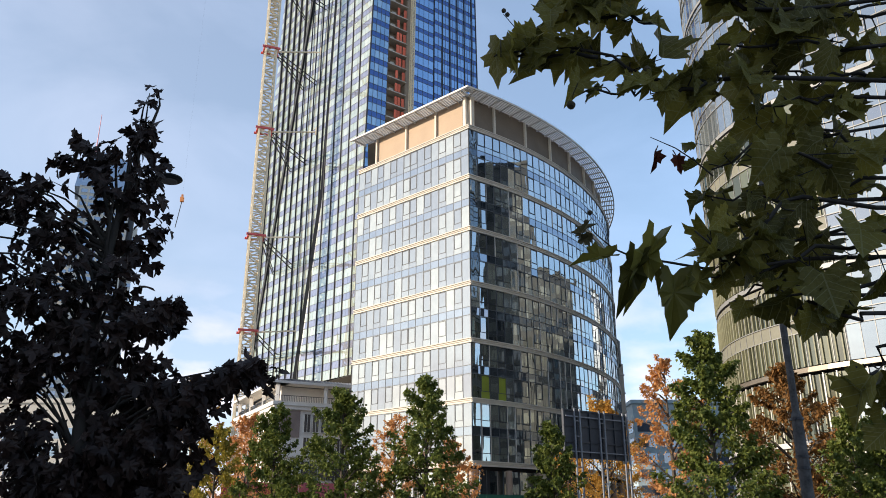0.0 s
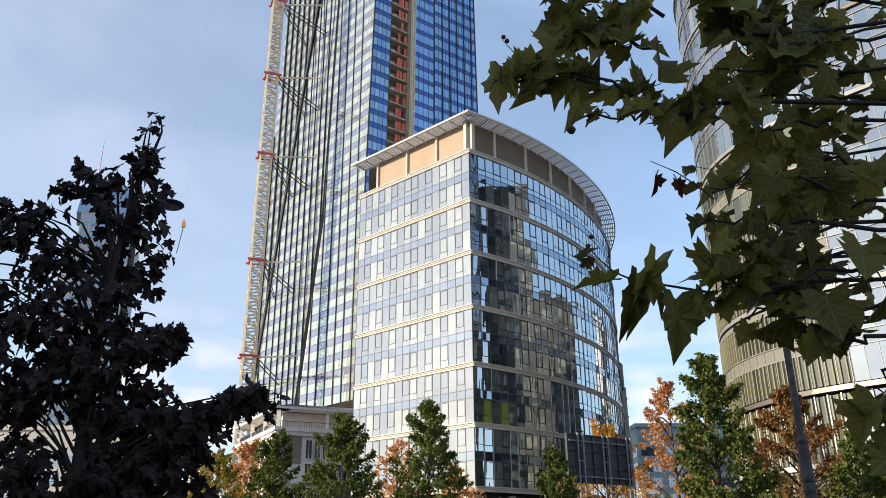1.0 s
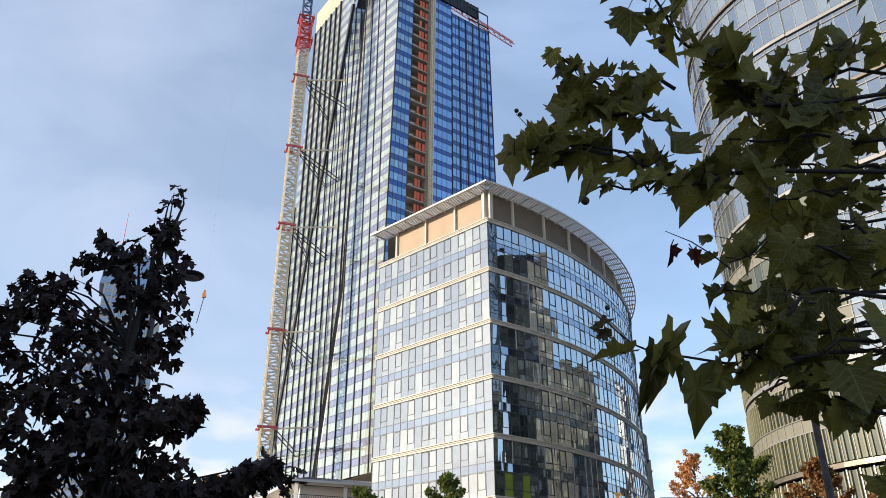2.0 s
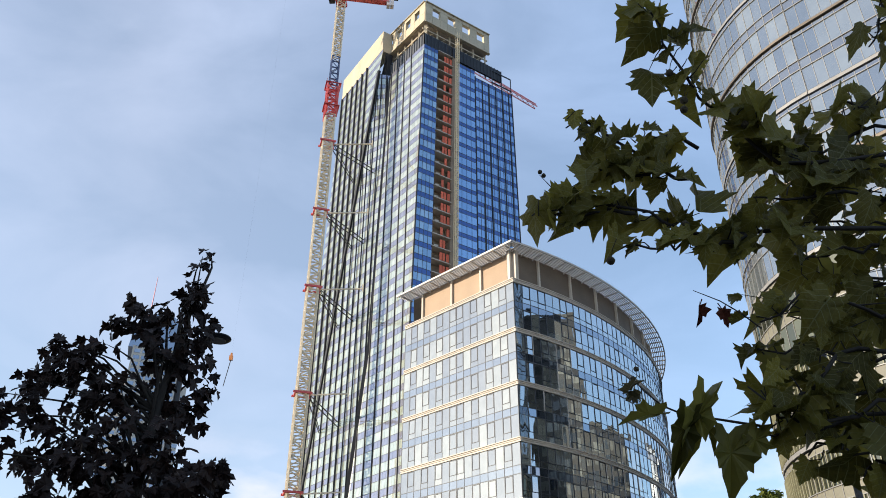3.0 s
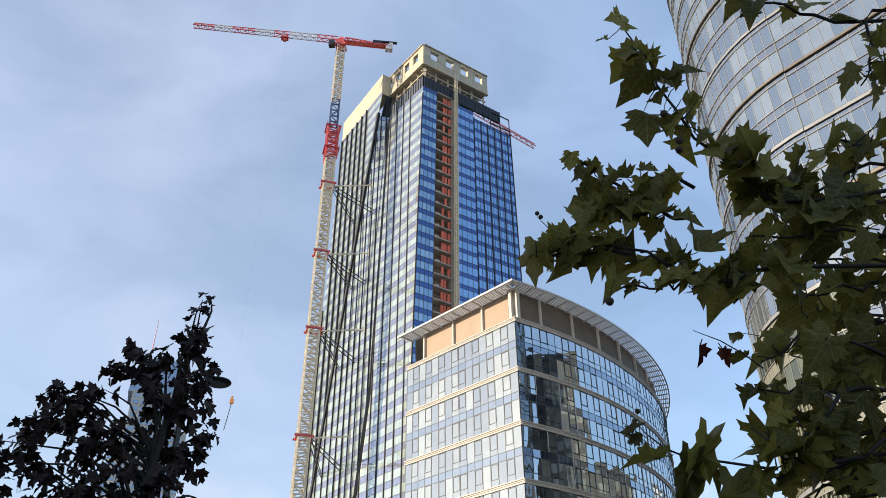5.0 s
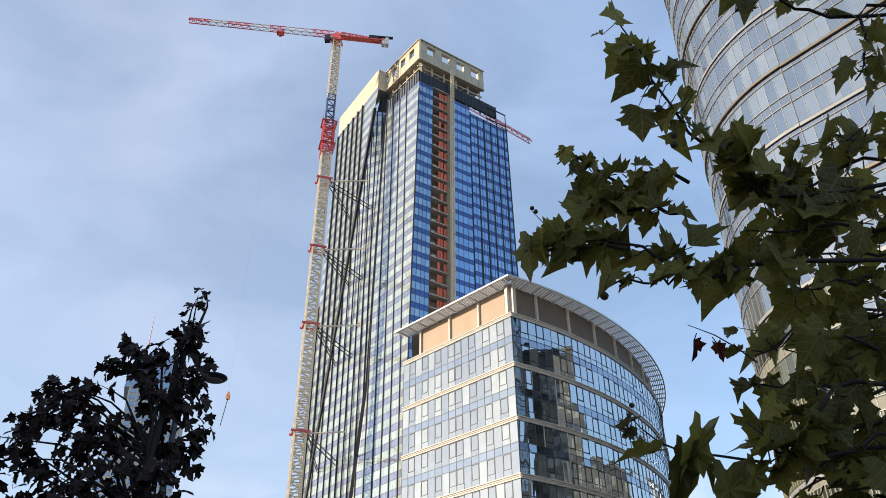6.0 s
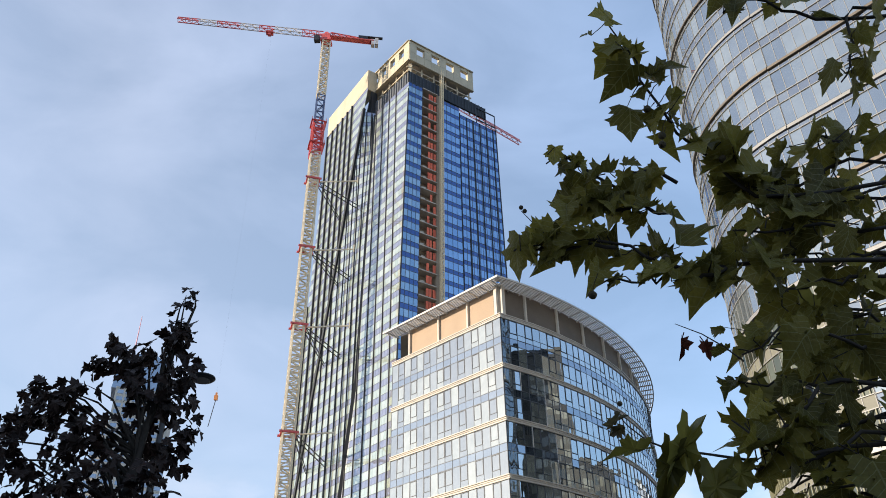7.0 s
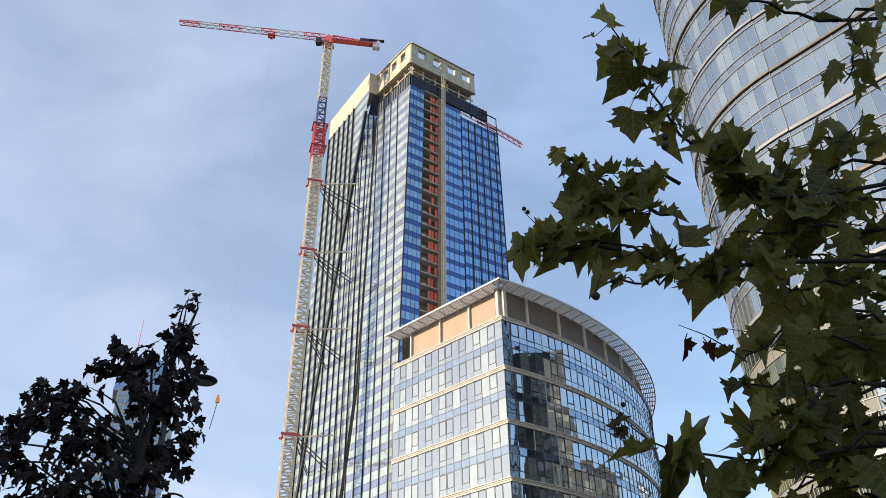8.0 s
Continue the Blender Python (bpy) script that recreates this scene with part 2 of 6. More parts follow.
# ---- ground ----
gm = MB()
gm.box((-4000, -4000, -0.5), (4000, 4000, 0.0))
part("ground", gm, M_ASPHALT, label="grey asphalt ground reaching to the horizon", kind="structure")


# ---- round-cornered office building ----
class Line:
    """A straight run of wall in plan; outside lies to the right of the way from p to q seen from above... given by side."""

    def __init__(self, p, q, side):
        self.p, self.q = Vector((*p, 0)), Vector((*q, 0))
        self.length = (self.q - self.p).length
        self.d = (self.q - self.p) / self.length
        self.n = Vector((self.d.y, -self.d.x, 0)) * side

    def at(self, s, out=0.0, z=0.0):
        return self.p + self.d * s + self.n * out + Vector((0, 0, z))


class Arc:
    """A curved run of wall in plan, from angle a0 to a1 (degrees) round c; outside is away from c."""

    def __init__(self, c, r, a0, a1):
        self.c, self.r, self.a0 = Vector((*c, 0)), r, radians(a0)
        self.length = abs(radians(a1 - a0)) * r
        self.sign = 1 if a1 > a0 else -1

    def at(self, s, out=0.0, z=0.0):
        a = self.a0 + self.sign * s / self.r
        return self.c + Vector((math.cos(a), math.sin(a), 0)) * (self.r + out) + Vector((0, 0, z))


def quad(run, s0, s1, z0, z1, flip):
    """The wall's quad between two places and heights, wound so that its normal points out."""
    q = [run.at(s0, 0, z0), run.at(s1, 0, z0), run.at(s1, 0, z1), run.at(s0, 0, z1)]
    return [q[1], q[0], q[3], q[2]] if flip else q


def sweep(mb, run, s0, s1, o0, o1, z0, z1, step=3.0):
    """A moulding along a run: a box section from out o0 to o1 and z0 to z1."""
    profile(mb, run, s0, s1, [(o0, z0), (o1, z0), (o1, z1), (o0, z1)], step)


def profile(mb, run, s0, s1, shape, step=3.0):
    """One moulding drawn along a run from a closed section of (out, z)."""
    n = max(1, round((s1 - s0) / step)) if isinstance(run, Arc) else 1
    k, base = len(shape), len(mb.v)
    for i in range(n + 1):
        s = s0 + (s1 - s0) * i / n
        mb.v.extend([tuple(run.at(s, o, z)) for o, z in shape])
    for i in range(n):
        for j in range(k):
            a, b = base + i * k + j, base + i * k + (j + 1) % k
            mb.f.append((a, b, b + k, a + k))
    mb.f.append(tuple(base + j for j in reversed(range(k))))
    mb.f.append(tuple(base + n * k + j for j in range(k)))


CORNER = (3.5, 97.5)
FB_LEFT = Line(CORNER, (-13.1, 112.7), -1)      # runs away to the left
FB_ARC = Arc((-35.6, 153.4), 68.2, -55.0, 6.0)   # runs away to the right
FB_TOP, FB_STEP = 53.9, 7.51
PANE_LIMIT = 300
SASHES = (1, 3, 5, 7, 8, 10, 12, 14)      # bays of the straight front with a tilting sash


def build_round_office():
    ob = thing("office_building", "glass office building with a curved facade and slatted roof canopy", "building", at=(3.5, 97.5, 0))
    inv = Matrix.Translation((-3.5, -97.5, 0))
    made = []

    def add(name, mb, mat, label="", kind="", parent=None):
        o = part(name, mb, mat, parent or ob, label, kind=kind)
        if parent is None:
            o.matrix_parent_inverse = inv
        made.append(o)
        return o

    # inner mass with floors
    core = MB()
    foot = [FB_LEFT.at(0, -1.8) + Vector((0, 0.6, 0)), FB_LEFT.at(FB_LEFT.length - 0.4, -1.2)]
    foot += [Vector((-13.2, 126, 0)), Vector((-14, 150, 0)), Vector((2, 182, 0)), Vector((20, 176, 0))]
    foot += [FB_ARC.at(FB_ARC.length * k / 16, -1.2) for k in range(16, 0, -1)]
    up = lambda pts, z: [Vector((p.x, p.y, z)) for p in pts]
    core.prism8(up(foot, 0.0), up(foot, 53.2))
    add("inner_mass", core, M_CORE)
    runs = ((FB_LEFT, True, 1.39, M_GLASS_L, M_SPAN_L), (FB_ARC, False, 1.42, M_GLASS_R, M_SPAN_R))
    single = 0
    for run, flip, pitch, m_vis, m_sp in runs:
        vis, span, mull, fram, slim = MB(), MB(), MB(), MB(), MB()
        n = round(run.length / pitch)
        step = run.length / n
        for k in range(6):
            zb = FB_TOP - FB_STEP * (k + 1)
            rows = ((0.20, 3.13, True), (3.21, 4.20, False), (4.28, 7.05, True))
            for z0, z1, clear in rows:
                for i in range(n):
                    a, b = i * step + 0.03, (i + 1) * step - 0.03
                    q = quad(run, a, b, zb + z0, zb + z1, flip)
                    if clear and ((flip and single < 192) or (not flip and i < 9 and single < PANE_LIMIT)):
                        one = MB()
                        one.slab(q, -0.10, 0.0, 0.003 if flip else 0.016)
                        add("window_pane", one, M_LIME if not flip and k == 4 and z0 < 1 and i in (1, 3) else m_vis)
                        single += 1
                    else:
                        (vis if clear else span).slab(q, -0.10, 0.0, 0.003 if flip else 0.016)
                    # tilting sashes: a dark frame in part of the bays
                    if clear and (i in SASHES if flip else i % 7 in (1, 3, 6)):
                        lo = zb + z0 + (0.85 if z0 < 1 else 0.70)
                        for s in (a + 0.02, b - 0.085):
                            fram.slab(quad(run, s, s + 0.065, lo, zb + z1 - 0.05, flip), 0.012, 0.05)
                        for z in (lo, zb + z1 - 0.12):
                            fram.slab(quad(run, a + 0.02, b - 0.02, z, z + 0.07, flip), 0.012, 0.05)
            for i in range(n + 1):
                s = min(max(i * step, 0.04), run.length - 0.04)
                mull.slab(quad(run, s - 0.028, s + 0.028, zb + 0.20, zb + 7.08, flip), -0.06, 0.035)
            if not flip:
                for z in (1.05, 5.05):
                    for i in range(0, n):
                        if random.random() < 0.7:
                            fram.slab(quad(run, i * step + 0.04, (i + 1) * step - 0.04, zb + z, zb + z + 0.06, flip), 0.012, 0.03)
                if k > 0:
                    for i in range(1, n):
                        if random.random() < (0.7 if k == 5 else 0.40):
                            slim.slab(quad(run, i * step - 0.045, i * step + 0.045, zb + (0.20 if k == 5 or random.random() < 0.5 else 4.28), zb + 7.05, flip), 0.036, 0.09)
            for z in (3.13, 4.20):
                for i in range(0, n):
                    mull.slab(quad(run, i * step, (i + 1) * step, zb + z, zb + z + 0.08, flip), -0.06, 0.03)
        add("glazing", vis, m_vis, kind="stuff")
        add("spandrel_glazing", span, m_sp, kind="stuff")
        add("mullions", mull, M_MULLION, kind="stuff")
        add("sash_frame", fram, M_FRAME, kind="stuff")
        if not flip:
            add("slim_post", slim, M_ALU, kind="stuff")
        # stone string courses, each of three members
        for k in range(7):
            zb = FB_TOP - FB_STEP * k
            c = MB()
            e0 = -0.20 if run is FB_LEFT else -0.16
            profile(c, run, e0, run.length, [(-0.25, zb - 0.44), (0.16, zb - 0.44), (0.16, zb - 0.25), (0.04, zb - 0.25), (0.04, zb - 0.15), (0.16, zb - 0.15), (0.16, zb - 0.02),
                                             (0.02, zb - 0.02), (0.02, zb + 0.06), (0.22, zb + 0.06), (0.22, zb + 0.19), (-0.25, zb + 0.19)])
            add("string_course", c, M_CORNICE, "pale stone cornice of stepped mouldings")
    # plant storey under the canopy
    for run, flip, stops in ((FB_LEFT, True, (0.2, 7.0, 13.1, 19.6)), (FB_ARC, False, (0.2, 5.6, 12.4, 19.0, 25.5, 32.0, 38.5, 45.0, 51.5, 58.0, 64.5))):
        for a, b in zip(stops, stops[1:]):
            w = MB()
            n = 1 if flip else 3
            for i in range(n):
                s0, s1 = a + (b - a) * i / n, a + (b - a) * (i + 1) / n
                w.slab(quad(run, s0, s1, 54.1, 59.1, flip), -1.6, -1.1)
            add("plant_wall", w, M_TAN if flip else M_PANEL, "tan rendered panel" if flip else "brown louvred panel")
        for s in stops:
            c = MB()
            c.slab(quad(run, max(s - 0.14, 0.0), max(s - 0.14, 0.0) + 0.28, 54.1, 59.0, flip), -1.35, -0.75)
            add("pier", c, M_CORNICE)
    corner = MB()
    pc = Vector((*CORNER, 0)) + FB_LEFT.n * -0.95 + (FB_ARC.at(0, -0.95) - FB_ARC.at(0, 0))
    corner.bar(pc + Vector((0, 0, 54.1)), pc + Vector((0, 0, 59.0)), 0.6)
    add("pier", corner, M_CORNICE)
    # roof slab and slatted canopy
    roof = MB()
    roof.prism8(up(foot, 58.95), up(foot, 59.15))
    add("roof", roof, M_CONCRETE)
    for run in (FB_LEFT, FB_ARC):
        length = run.length
        rim = MB()
        sweep(rim, run, -1.2, length + 0.9, 1.30, 1.50, 58.96, 59.24)
        add("canopy_rim", rim, M_ALU)
        for o in (-1.0, -0.68, -0.36, -0.04, 0.28, 0.60, 0.92):
            sl = MB()
            sweep(sl, run, -0.9 if o > 0 else 0.3, length + 0.7, o, o + 0.12, 59.02, 59.20, 2.4)
            add("canopy_slat", sl, M_ALU)
        k = int(length / 2.15)
        for i in range(k + 1):
            s = 0.3 + i * (length - 0.3) / k
            br = MB()
            br.bar(run.at(s, -1.3, 58.88), run.at(s, 1.3, 58.98), 0.12, 0.2)
            add("canopy_bracket", br, M_ALU)
    # round bay and pale rear wing at the far end
    bay = MB()
    bay.tube([(31.2, 150.5, 28.6), (31.2, 150.5, 30.6), (31.2, 150.5, 35.2), (31.2, 150.5, 37.2)], [1.2, 3.0, 3.0, 1.0], 20)
    add("round_bay", bay, M_FIN, "dark rounded bay")
    wing = MB()
    wing.box((30.0, 161.0, 0), (36.9, 172.0, 33.0))
    add("rear_wing", wing, M_CORNICE)
    for k in range(9):
        ledge = MB()
        ledge.box((29.9, 160.85, 1.0 + 3.7 * k), (37.05, 172.15, 1.25 + 3.7 * k))
        add("wing_ledge", ledge, M_ALU)
    # ground storey: columns and a shopfront set back
    for run, flip, stops in ((FB_LEFT, True, (0.3, 5.6, 11.2, 16.8, 21.8)), (FB_ARC, False, (0.4, 6.0, 11.8, 17.6, 23.4, 29.2, 35.0, 40.8, 46.6, 52.4, 58.2, 64.0))):
        for s in stops:
            c = MB()
            p = run.at(s, -0.25)
            c.tube([(p.x, p.y, 0.0), (p.x, p.y, 8.05)], [0.42, 0.42], 14)
            c.box((p.x - 0.55, p.y - 0.55, 0), (p.x + 0.55, p.y + 0.55, 0.5))
            add("column", c, M_COLUMN, "brown round column")
        shop, bars = MB(), MB()
        n = int(run.length / 2.9)
        for i in range(n):
            a, b = run.length * i / n, run.length * (i + 1) / n
            for z0, z1 in ((0.3, 3.9), (4.0, 8.0)):
                shop.slab(quad(run, a + 0.04, b - 0.04, z0, z1, flip), -1.15, -1.05, 0.01)
            bars.slab(quad(run, a - 0.05, a + 0.05, 0, 8.05, flip), -1.12, -0.95)
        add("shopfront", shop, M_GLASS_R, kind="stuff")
        add("shopfront_bars", bars, M_MULLION, kind="stuff")
    return ob


build_round_office()


# ---- tower under construction ----
FLOOR = 3.85
TW_TOP, TW_LOW = 177.0, 33.0


def lerp2(z, za, pa, zb, pb):
    k = (z - za) / (zb - za)
    return Vector((pa[0] + (pb[0] - pa[0]) * k, pa[1] + (pb[1] - pa[1]) * k, z))


def tw_c(z):
    return lerp2(z, 30, (-20.1, 172.2), 177, (-17.35, 174.4))


def tw_e(z):
    return lerp2(z, 30, (10.5, 194.8), 174, (9.2, 195.4))


def tw_a(z):
    if z < 83:
        return lerp2(z, 33, (-35.9, 189.9), 83, (-31.1, 186.5))
    return lerp2(z, 83, (-31.1, 186.5), 177, (-29.4, 187.8))


def tw_b(z):
    return lerp2(z, 33, (-53.3, 213.6), 180, (-32.6, 186.2))


def tw_l(z):
    return lerp2(z, 33, (-54.0, 214.6), 186, (-49.2, 209.0))


def facet(add, left, right, z0, z1, cols, m_vis, m_sp, vis_part, fins=(), fin_w=0.4, fin_d=0.5, single=0, mull=True, posts=False):
    """Floor by floor glazing between two leaning edges, with fins upright at given directions from the street corner."""
    vis, span, lines, done = MB(), MB(), MB(), 0
    n = round((z1 - z0) / FLOOR)
    h = (z1 - z0) / n
    for k in range(n):
        za, zm, zb = z0 + k * h, z0 + (k + vis_part) * h, z0 + (k + 1) * h
        width = (left(za) - right(za)).length
        c = max(1, round(width / cols))
        for i in range(c):
            for lo, hi, mb in ((za, zm, vis), (zm, zb, span)):
                q = []
                for z, f in ((lo, i), (lo, i + 1), (hi, i + 1), (hi, i)):
                    q.append(left(z).lerp(right(z), (f + (0.02 if f == i else -0.02)) / c))
                if mb is vis and done < single:
                    one = MB()
                    one.slab(q, -0.15, 0.0, 0.008)
                    add("window_pane", one, m_vis)
                    done += 1
                else:
                    mb.slab(q, -0.15, 0.0, 0.008)
        if mull:
            for z in (zm, zb):
                lines.slab([left(z - 0.06), right(z - 0.06), right(z + 0.06), left(z + 0.06)], -0.1, 0.04)
    if posts:
        for z in [z0 + (z1 - z0) * k / 6 for k in range(6)]:
            zt = z + (z1 - z0) / 6
            c = max(1, round((left(z) - right(z)).length / cols))
            for i in range(1, c):
                p, q = left(z).lerp(right(z), i / c), left(zt).lerp(right(zt), i / c)
                d = (right(z) - left(z)).normalized() * 0.055
                lines.slab([p - d, p + d, q + d, q - d], -0.1, 0.05)
    add("glazing", vis, m_vis, kind="stuff")
    add("spandrel_glazing", span, m_sp, kind="stuff")
    add("floor_line", lines, M_MULLION, kind="stuff")
    for az in fins:
        t = math.tan(radians(az))
        seg, m = [], 60
        for k in range(m + 1):
            z = z0 + (z1 - z0) * k / m
            p, q = left(z), right(z)
            d = q - p
            den = d.x - t * d.y
            u = (t * p.y - p.x) / den if abs(den) > 1e-6 else -1
            if 0.0 <= u <= 1.0:
                seg.append(p.lerp(q, u))
        if len(seg) < 3:
            continue
        d = (right(z1) - left(z1)).normalized()
        nrm = Vector((d.y, -d.x, 0))
        f = MB()
        for a, b in ((seg[0], seg[len(seg) // 2]), (seg[len(seg) // 2], seg[-1])):
            f.prism8([a - d * fin_w / 2, a + d * fin_w / 2, a + d * fin_w / 2 + nrm * fin_d, a - d * fin_w / 2 + nrm * fin_d],
                     [b - d * fin_w / 2, b + d * fin_w / 2, b + d * fin_w / 2 + nrm * fin_d, b - d * fin_w / 2 + nrm * fin_d])
        add("fin", f, M_FIN)


def build_tower():
    ob = thing("skyscraper", "unfinished blue glass skyscraper with folded facade and concrete crown", "skyscraper", at=(-18, 174, 0))
    inv = Matrix.Translation((18, -174, 0))

    def add(name, mb, mat, label="", kind=""):
        o = part(name, mb, mat, ob, label, kind=kind)
        o.matrix_parent_inverse = inv
        return o

    # inner mass, a little inside the glass
    core = MB()

    def ring(z, k=0.6):
        pts = [tw_c(z), tw_e(z), Vector((-12.0, 226.0, z)), Vector((-40.0, 238.0, z)), tw_l(z)]
        mid = sum(pts, Vector()) / len(pts)
        return [p + (mid - p).normalized() * k for p in pts]

    core.prism8(ring(34.0, 4.0), ring(176.0, 4.0))
    add("inner_mass", core, M_CORE)
    low = MB()
    foot = [Vector((-14, 184, 0)), Vector((6, 199, 0)), Vector((-14, 222, 0)), Vector((-40, 230, 0)), Vector((-44, 208, 0)), Vector((-30, 195, 0))]
    low.prism8(foot, [p + Vector((0, 0, 34)) for p in foot])
    add("base_storeys", low, M_CONCRETE)
    soffit = MB()
    r = ring(34.0, 0.1)
    soffit.prism8([p - Vector((0, 0, 1.2)) for p in r], [p - Vector((0, 0, 0.1)) for p in r])
    add("soffit", soffit, M_FIN)
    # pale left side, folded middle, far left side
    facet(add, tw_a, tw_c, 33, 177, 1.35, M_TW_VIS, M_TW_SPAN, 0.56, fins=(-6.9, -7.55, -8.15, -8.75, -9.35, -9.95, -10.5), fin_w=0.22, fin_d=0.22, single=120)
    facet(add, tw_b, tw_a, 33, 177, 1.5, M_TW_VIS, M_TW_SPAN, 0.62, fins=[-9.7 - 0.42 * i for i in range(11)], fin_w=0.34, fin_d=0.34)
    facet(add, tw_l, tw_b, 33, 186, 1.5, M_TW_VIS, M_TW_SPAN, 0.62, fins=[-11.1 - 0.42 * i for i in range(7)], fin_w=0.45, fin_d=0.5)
    # heavy black seams along the two folds
    for fn, z0, z1, w in ((tw_a, 34, 83, 0.85), (tw_a, 83, 176, 0.6), (tw_b, 34, 178, 0.85)):
        s = MB()
        s.bar(fn(z0), fn(z1), w, w * 1.2)
        add("fold_seam", s, M_FIN)

    # right side: glass strip, open hoist bay, glass
    def rs(s):
        return lambda z: tw_c(z).lerp(tw_e(z), s / 34.0)

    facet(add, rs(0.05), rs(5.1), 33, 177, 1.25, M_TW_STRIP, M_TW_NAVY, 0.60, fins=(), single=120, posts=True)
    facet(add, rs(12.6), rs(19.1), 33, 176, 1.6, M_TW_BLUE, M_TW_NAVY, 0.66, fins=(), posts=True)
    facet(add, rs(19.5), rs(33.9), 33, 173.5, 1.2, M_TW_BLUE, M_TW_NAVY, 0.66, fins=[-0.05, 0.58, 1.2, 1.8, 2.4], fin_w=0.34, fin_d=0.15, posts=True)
    for s in (0.0, 19.3, 33.95):
        e = MB()
        e.bar(rs(s)(33), rs(s)(174), 0.35, 0.35)
        add("corner_post", e, M_FIN)
    d = (tw_e(100) - tw_c(100)).normalized()
    nin = Vector((-d.y, d.x, 0))
    back = MB()
    deep = nin * 2.4
    back.slab([rs(5.1)(33) + deep, rs(12.6)(33) + deep, rs(12.6)(177) + deep, rs(5.1)(177) + deep], -0.1, 0.0)
    for a in (5.1, 10.6):
        back.bar(rs(a)(33) + nin * 1.3, rs(a)(177) + nin * 1.3, 0.25, 2.2, up=nin)
    add("bay_back", back, M_TANSTRIP, "raw grey-brown inner wall")
    n = round((TW_TOP - TW_LOW) / FLOOR)
    h = (TW_TOP - TW_LOW) / n
    for k in range(n + 1):
        z = TW_LOW + k * h
        sl = MB()
        p, q = rs(5.1)(z), rs(10.6)(z)
        sl.slab([p - Vector((0, 0, 0.30)), q - Vector((0, 0, 0.30)), q, p], -2.4, 0.35)
        add("floor_slab", sl, M_CONCRETE)
        if k == n:
            break
        for s0, s1 in ((7.5, 8.25), (8.4, 9.1), (9.5, 10.3)):
            if random.random() < 0.12:
                continue
            net = MB()
            net.slab([rs(s0)(z + 0.3), rs(s1)(z + 0.3), rs(s1)(z + 2.7), rs(s0)(z + 2.7)], -0.15, 0.0)
            add("safety_net", net, M_PLY, "orange mesh panel")
        if random.random() < 0.6:
            cl = MB()
            s0 = 5.4 + random.random() * 0.5
            cl.slab([rs(s0)(z), rs(s0 + 1.4)(z), rs(s0 + 1.3)(z + 0.9), rs(s0 + 0.1)(z + 0.8)], -1.2, -0.2)
            add("stored_load", cl, M_CONCRETE)
    # hoist mast in front of the bay
    hoist = MB()
    for s, o in ((10.9, 1.2), (11.7, 1.2), (10.9, 2.0), (11.7, 2.0)):
        hoist.bar(rs(s)(33) - nin * o, rs(s)(186.5) - nin * o, 0.22)
    z = 33.0
    while z < 182:
        for o in (1.2, 2.0):
            hoist.bar(rs(10.9)(z) - nin * o, rs(11.7)(z + 1.5) - nin * o, 0.12)
            hoist.bar(rs(11.7)(z + 1.5) - nin * o, rs(10.9)(z + 1.5) - nin * o, 0.12)
        hoist.bar(rs(10.9)(z) - nin * 1.2, rs(10.9)(z + 1.5) - nin * 2.0, 0.12)
        hoist.bar(rs(11.7)(z) - nin * 1.2, rs(11.7)(z + 1.5) - nin * 2.0, 0.12)
        z += 1.5
    add("hoist_mast", hoist, M_HOIST, "cream lattice hoist mast")
    wall = MB()
    wall.slab([rs(10.5)(33), rs(12.6)(33), rs(12.6)(177), rs(10.5)(177)], 0.0, 0.1)
    add("hoist_wall", wall, M_TANSTRIP)
    # top: black parapet band, open steelwork, crown with square openings
    cl, cr = Vector((-31.3, 190.0, 0)), Vector((2.4, 190.0, 0))
    cc = Vector((-17.35, 174.4, 0))
    for p, q in ((cl, cc), (cc, Vector((6.0, 192.9, 0)))):
        b = MB()
        z0, z1 = 176.9, 181.6
        b.slab([Vector((p.x, p.y, z0)), Vector((q.x, q.y, z0)), Vector((q.x, q.y, z1)), Vector((p.x, p.y, z1))], -0.6, -0.1)
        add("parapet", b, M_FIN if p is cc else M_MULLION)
        L = (q - p).length
        ribs = MB()
        dd = (q - p) / L
        k = int(L / 1.3)
        for i in range(k + 1):
            a = p + dd * (L * i / k)
            ribs.bar((a.x, a.y, 176.9), (a.x, a.y, 181.6), 0.16, 0.3)
        add("parapet_ribs", ribs, M_FRAME, kind="stuff")
    z0, z1 = 186.7, 195.0
    for p, q, holes in ((cl, cc, 4), (cc, cr, 4)):
        L = (q - p).length
        dd = (q - p) / L
        inn = Vector((-dd.y, dd.x, 0))
        P = lambda s, z, o=0.0: Vector((p.x + dd.x * s + inn.x * o, p.y + dd.y * s + inn.y * o, z))
        hw = 2.9 if p is cc else 2.5
        hz0, hz1 = 190.3, 193.7
        first = 0.72 if p is cc else 0.50
        mids = [L * (i + first) / (holes + 0.35) for i in range(holes)]
        # cast panels, one round each opening and narrow ones between, with open joints
        edges = [0.0]
        for mcen in mids:
            edges += [mcen - hw / 2, mcen + hw / 2]
        edges.append(L)
        for i, (a, b) in enumerate(zip(edges, edges[1:])):
            rows = ((z0, hz0), (hz1, z1)) if i % 2 else ((z0, hz0), (hz0, hz1), (hz1, z1))
            for za, zb in rows:
                panel = MB()
                panel.slab([P(a + 0.04, za + 0.03), P(b - 0.04, za + 0.03), P(b - 0.04, zb - 0.03), P(a + 0.04, zb - 0.03)], -0.9, 0.15)
                add("crown_panel", panel, M_CROWN, "cream concrete crown panel")
        rim = MB()
        rim.bar(P(0, z0 - 0.15), P(L, z0 - 0.15), 0.9, 0.35)
        add("crown_sill", rim, M_CROWN)
        cap = MB()
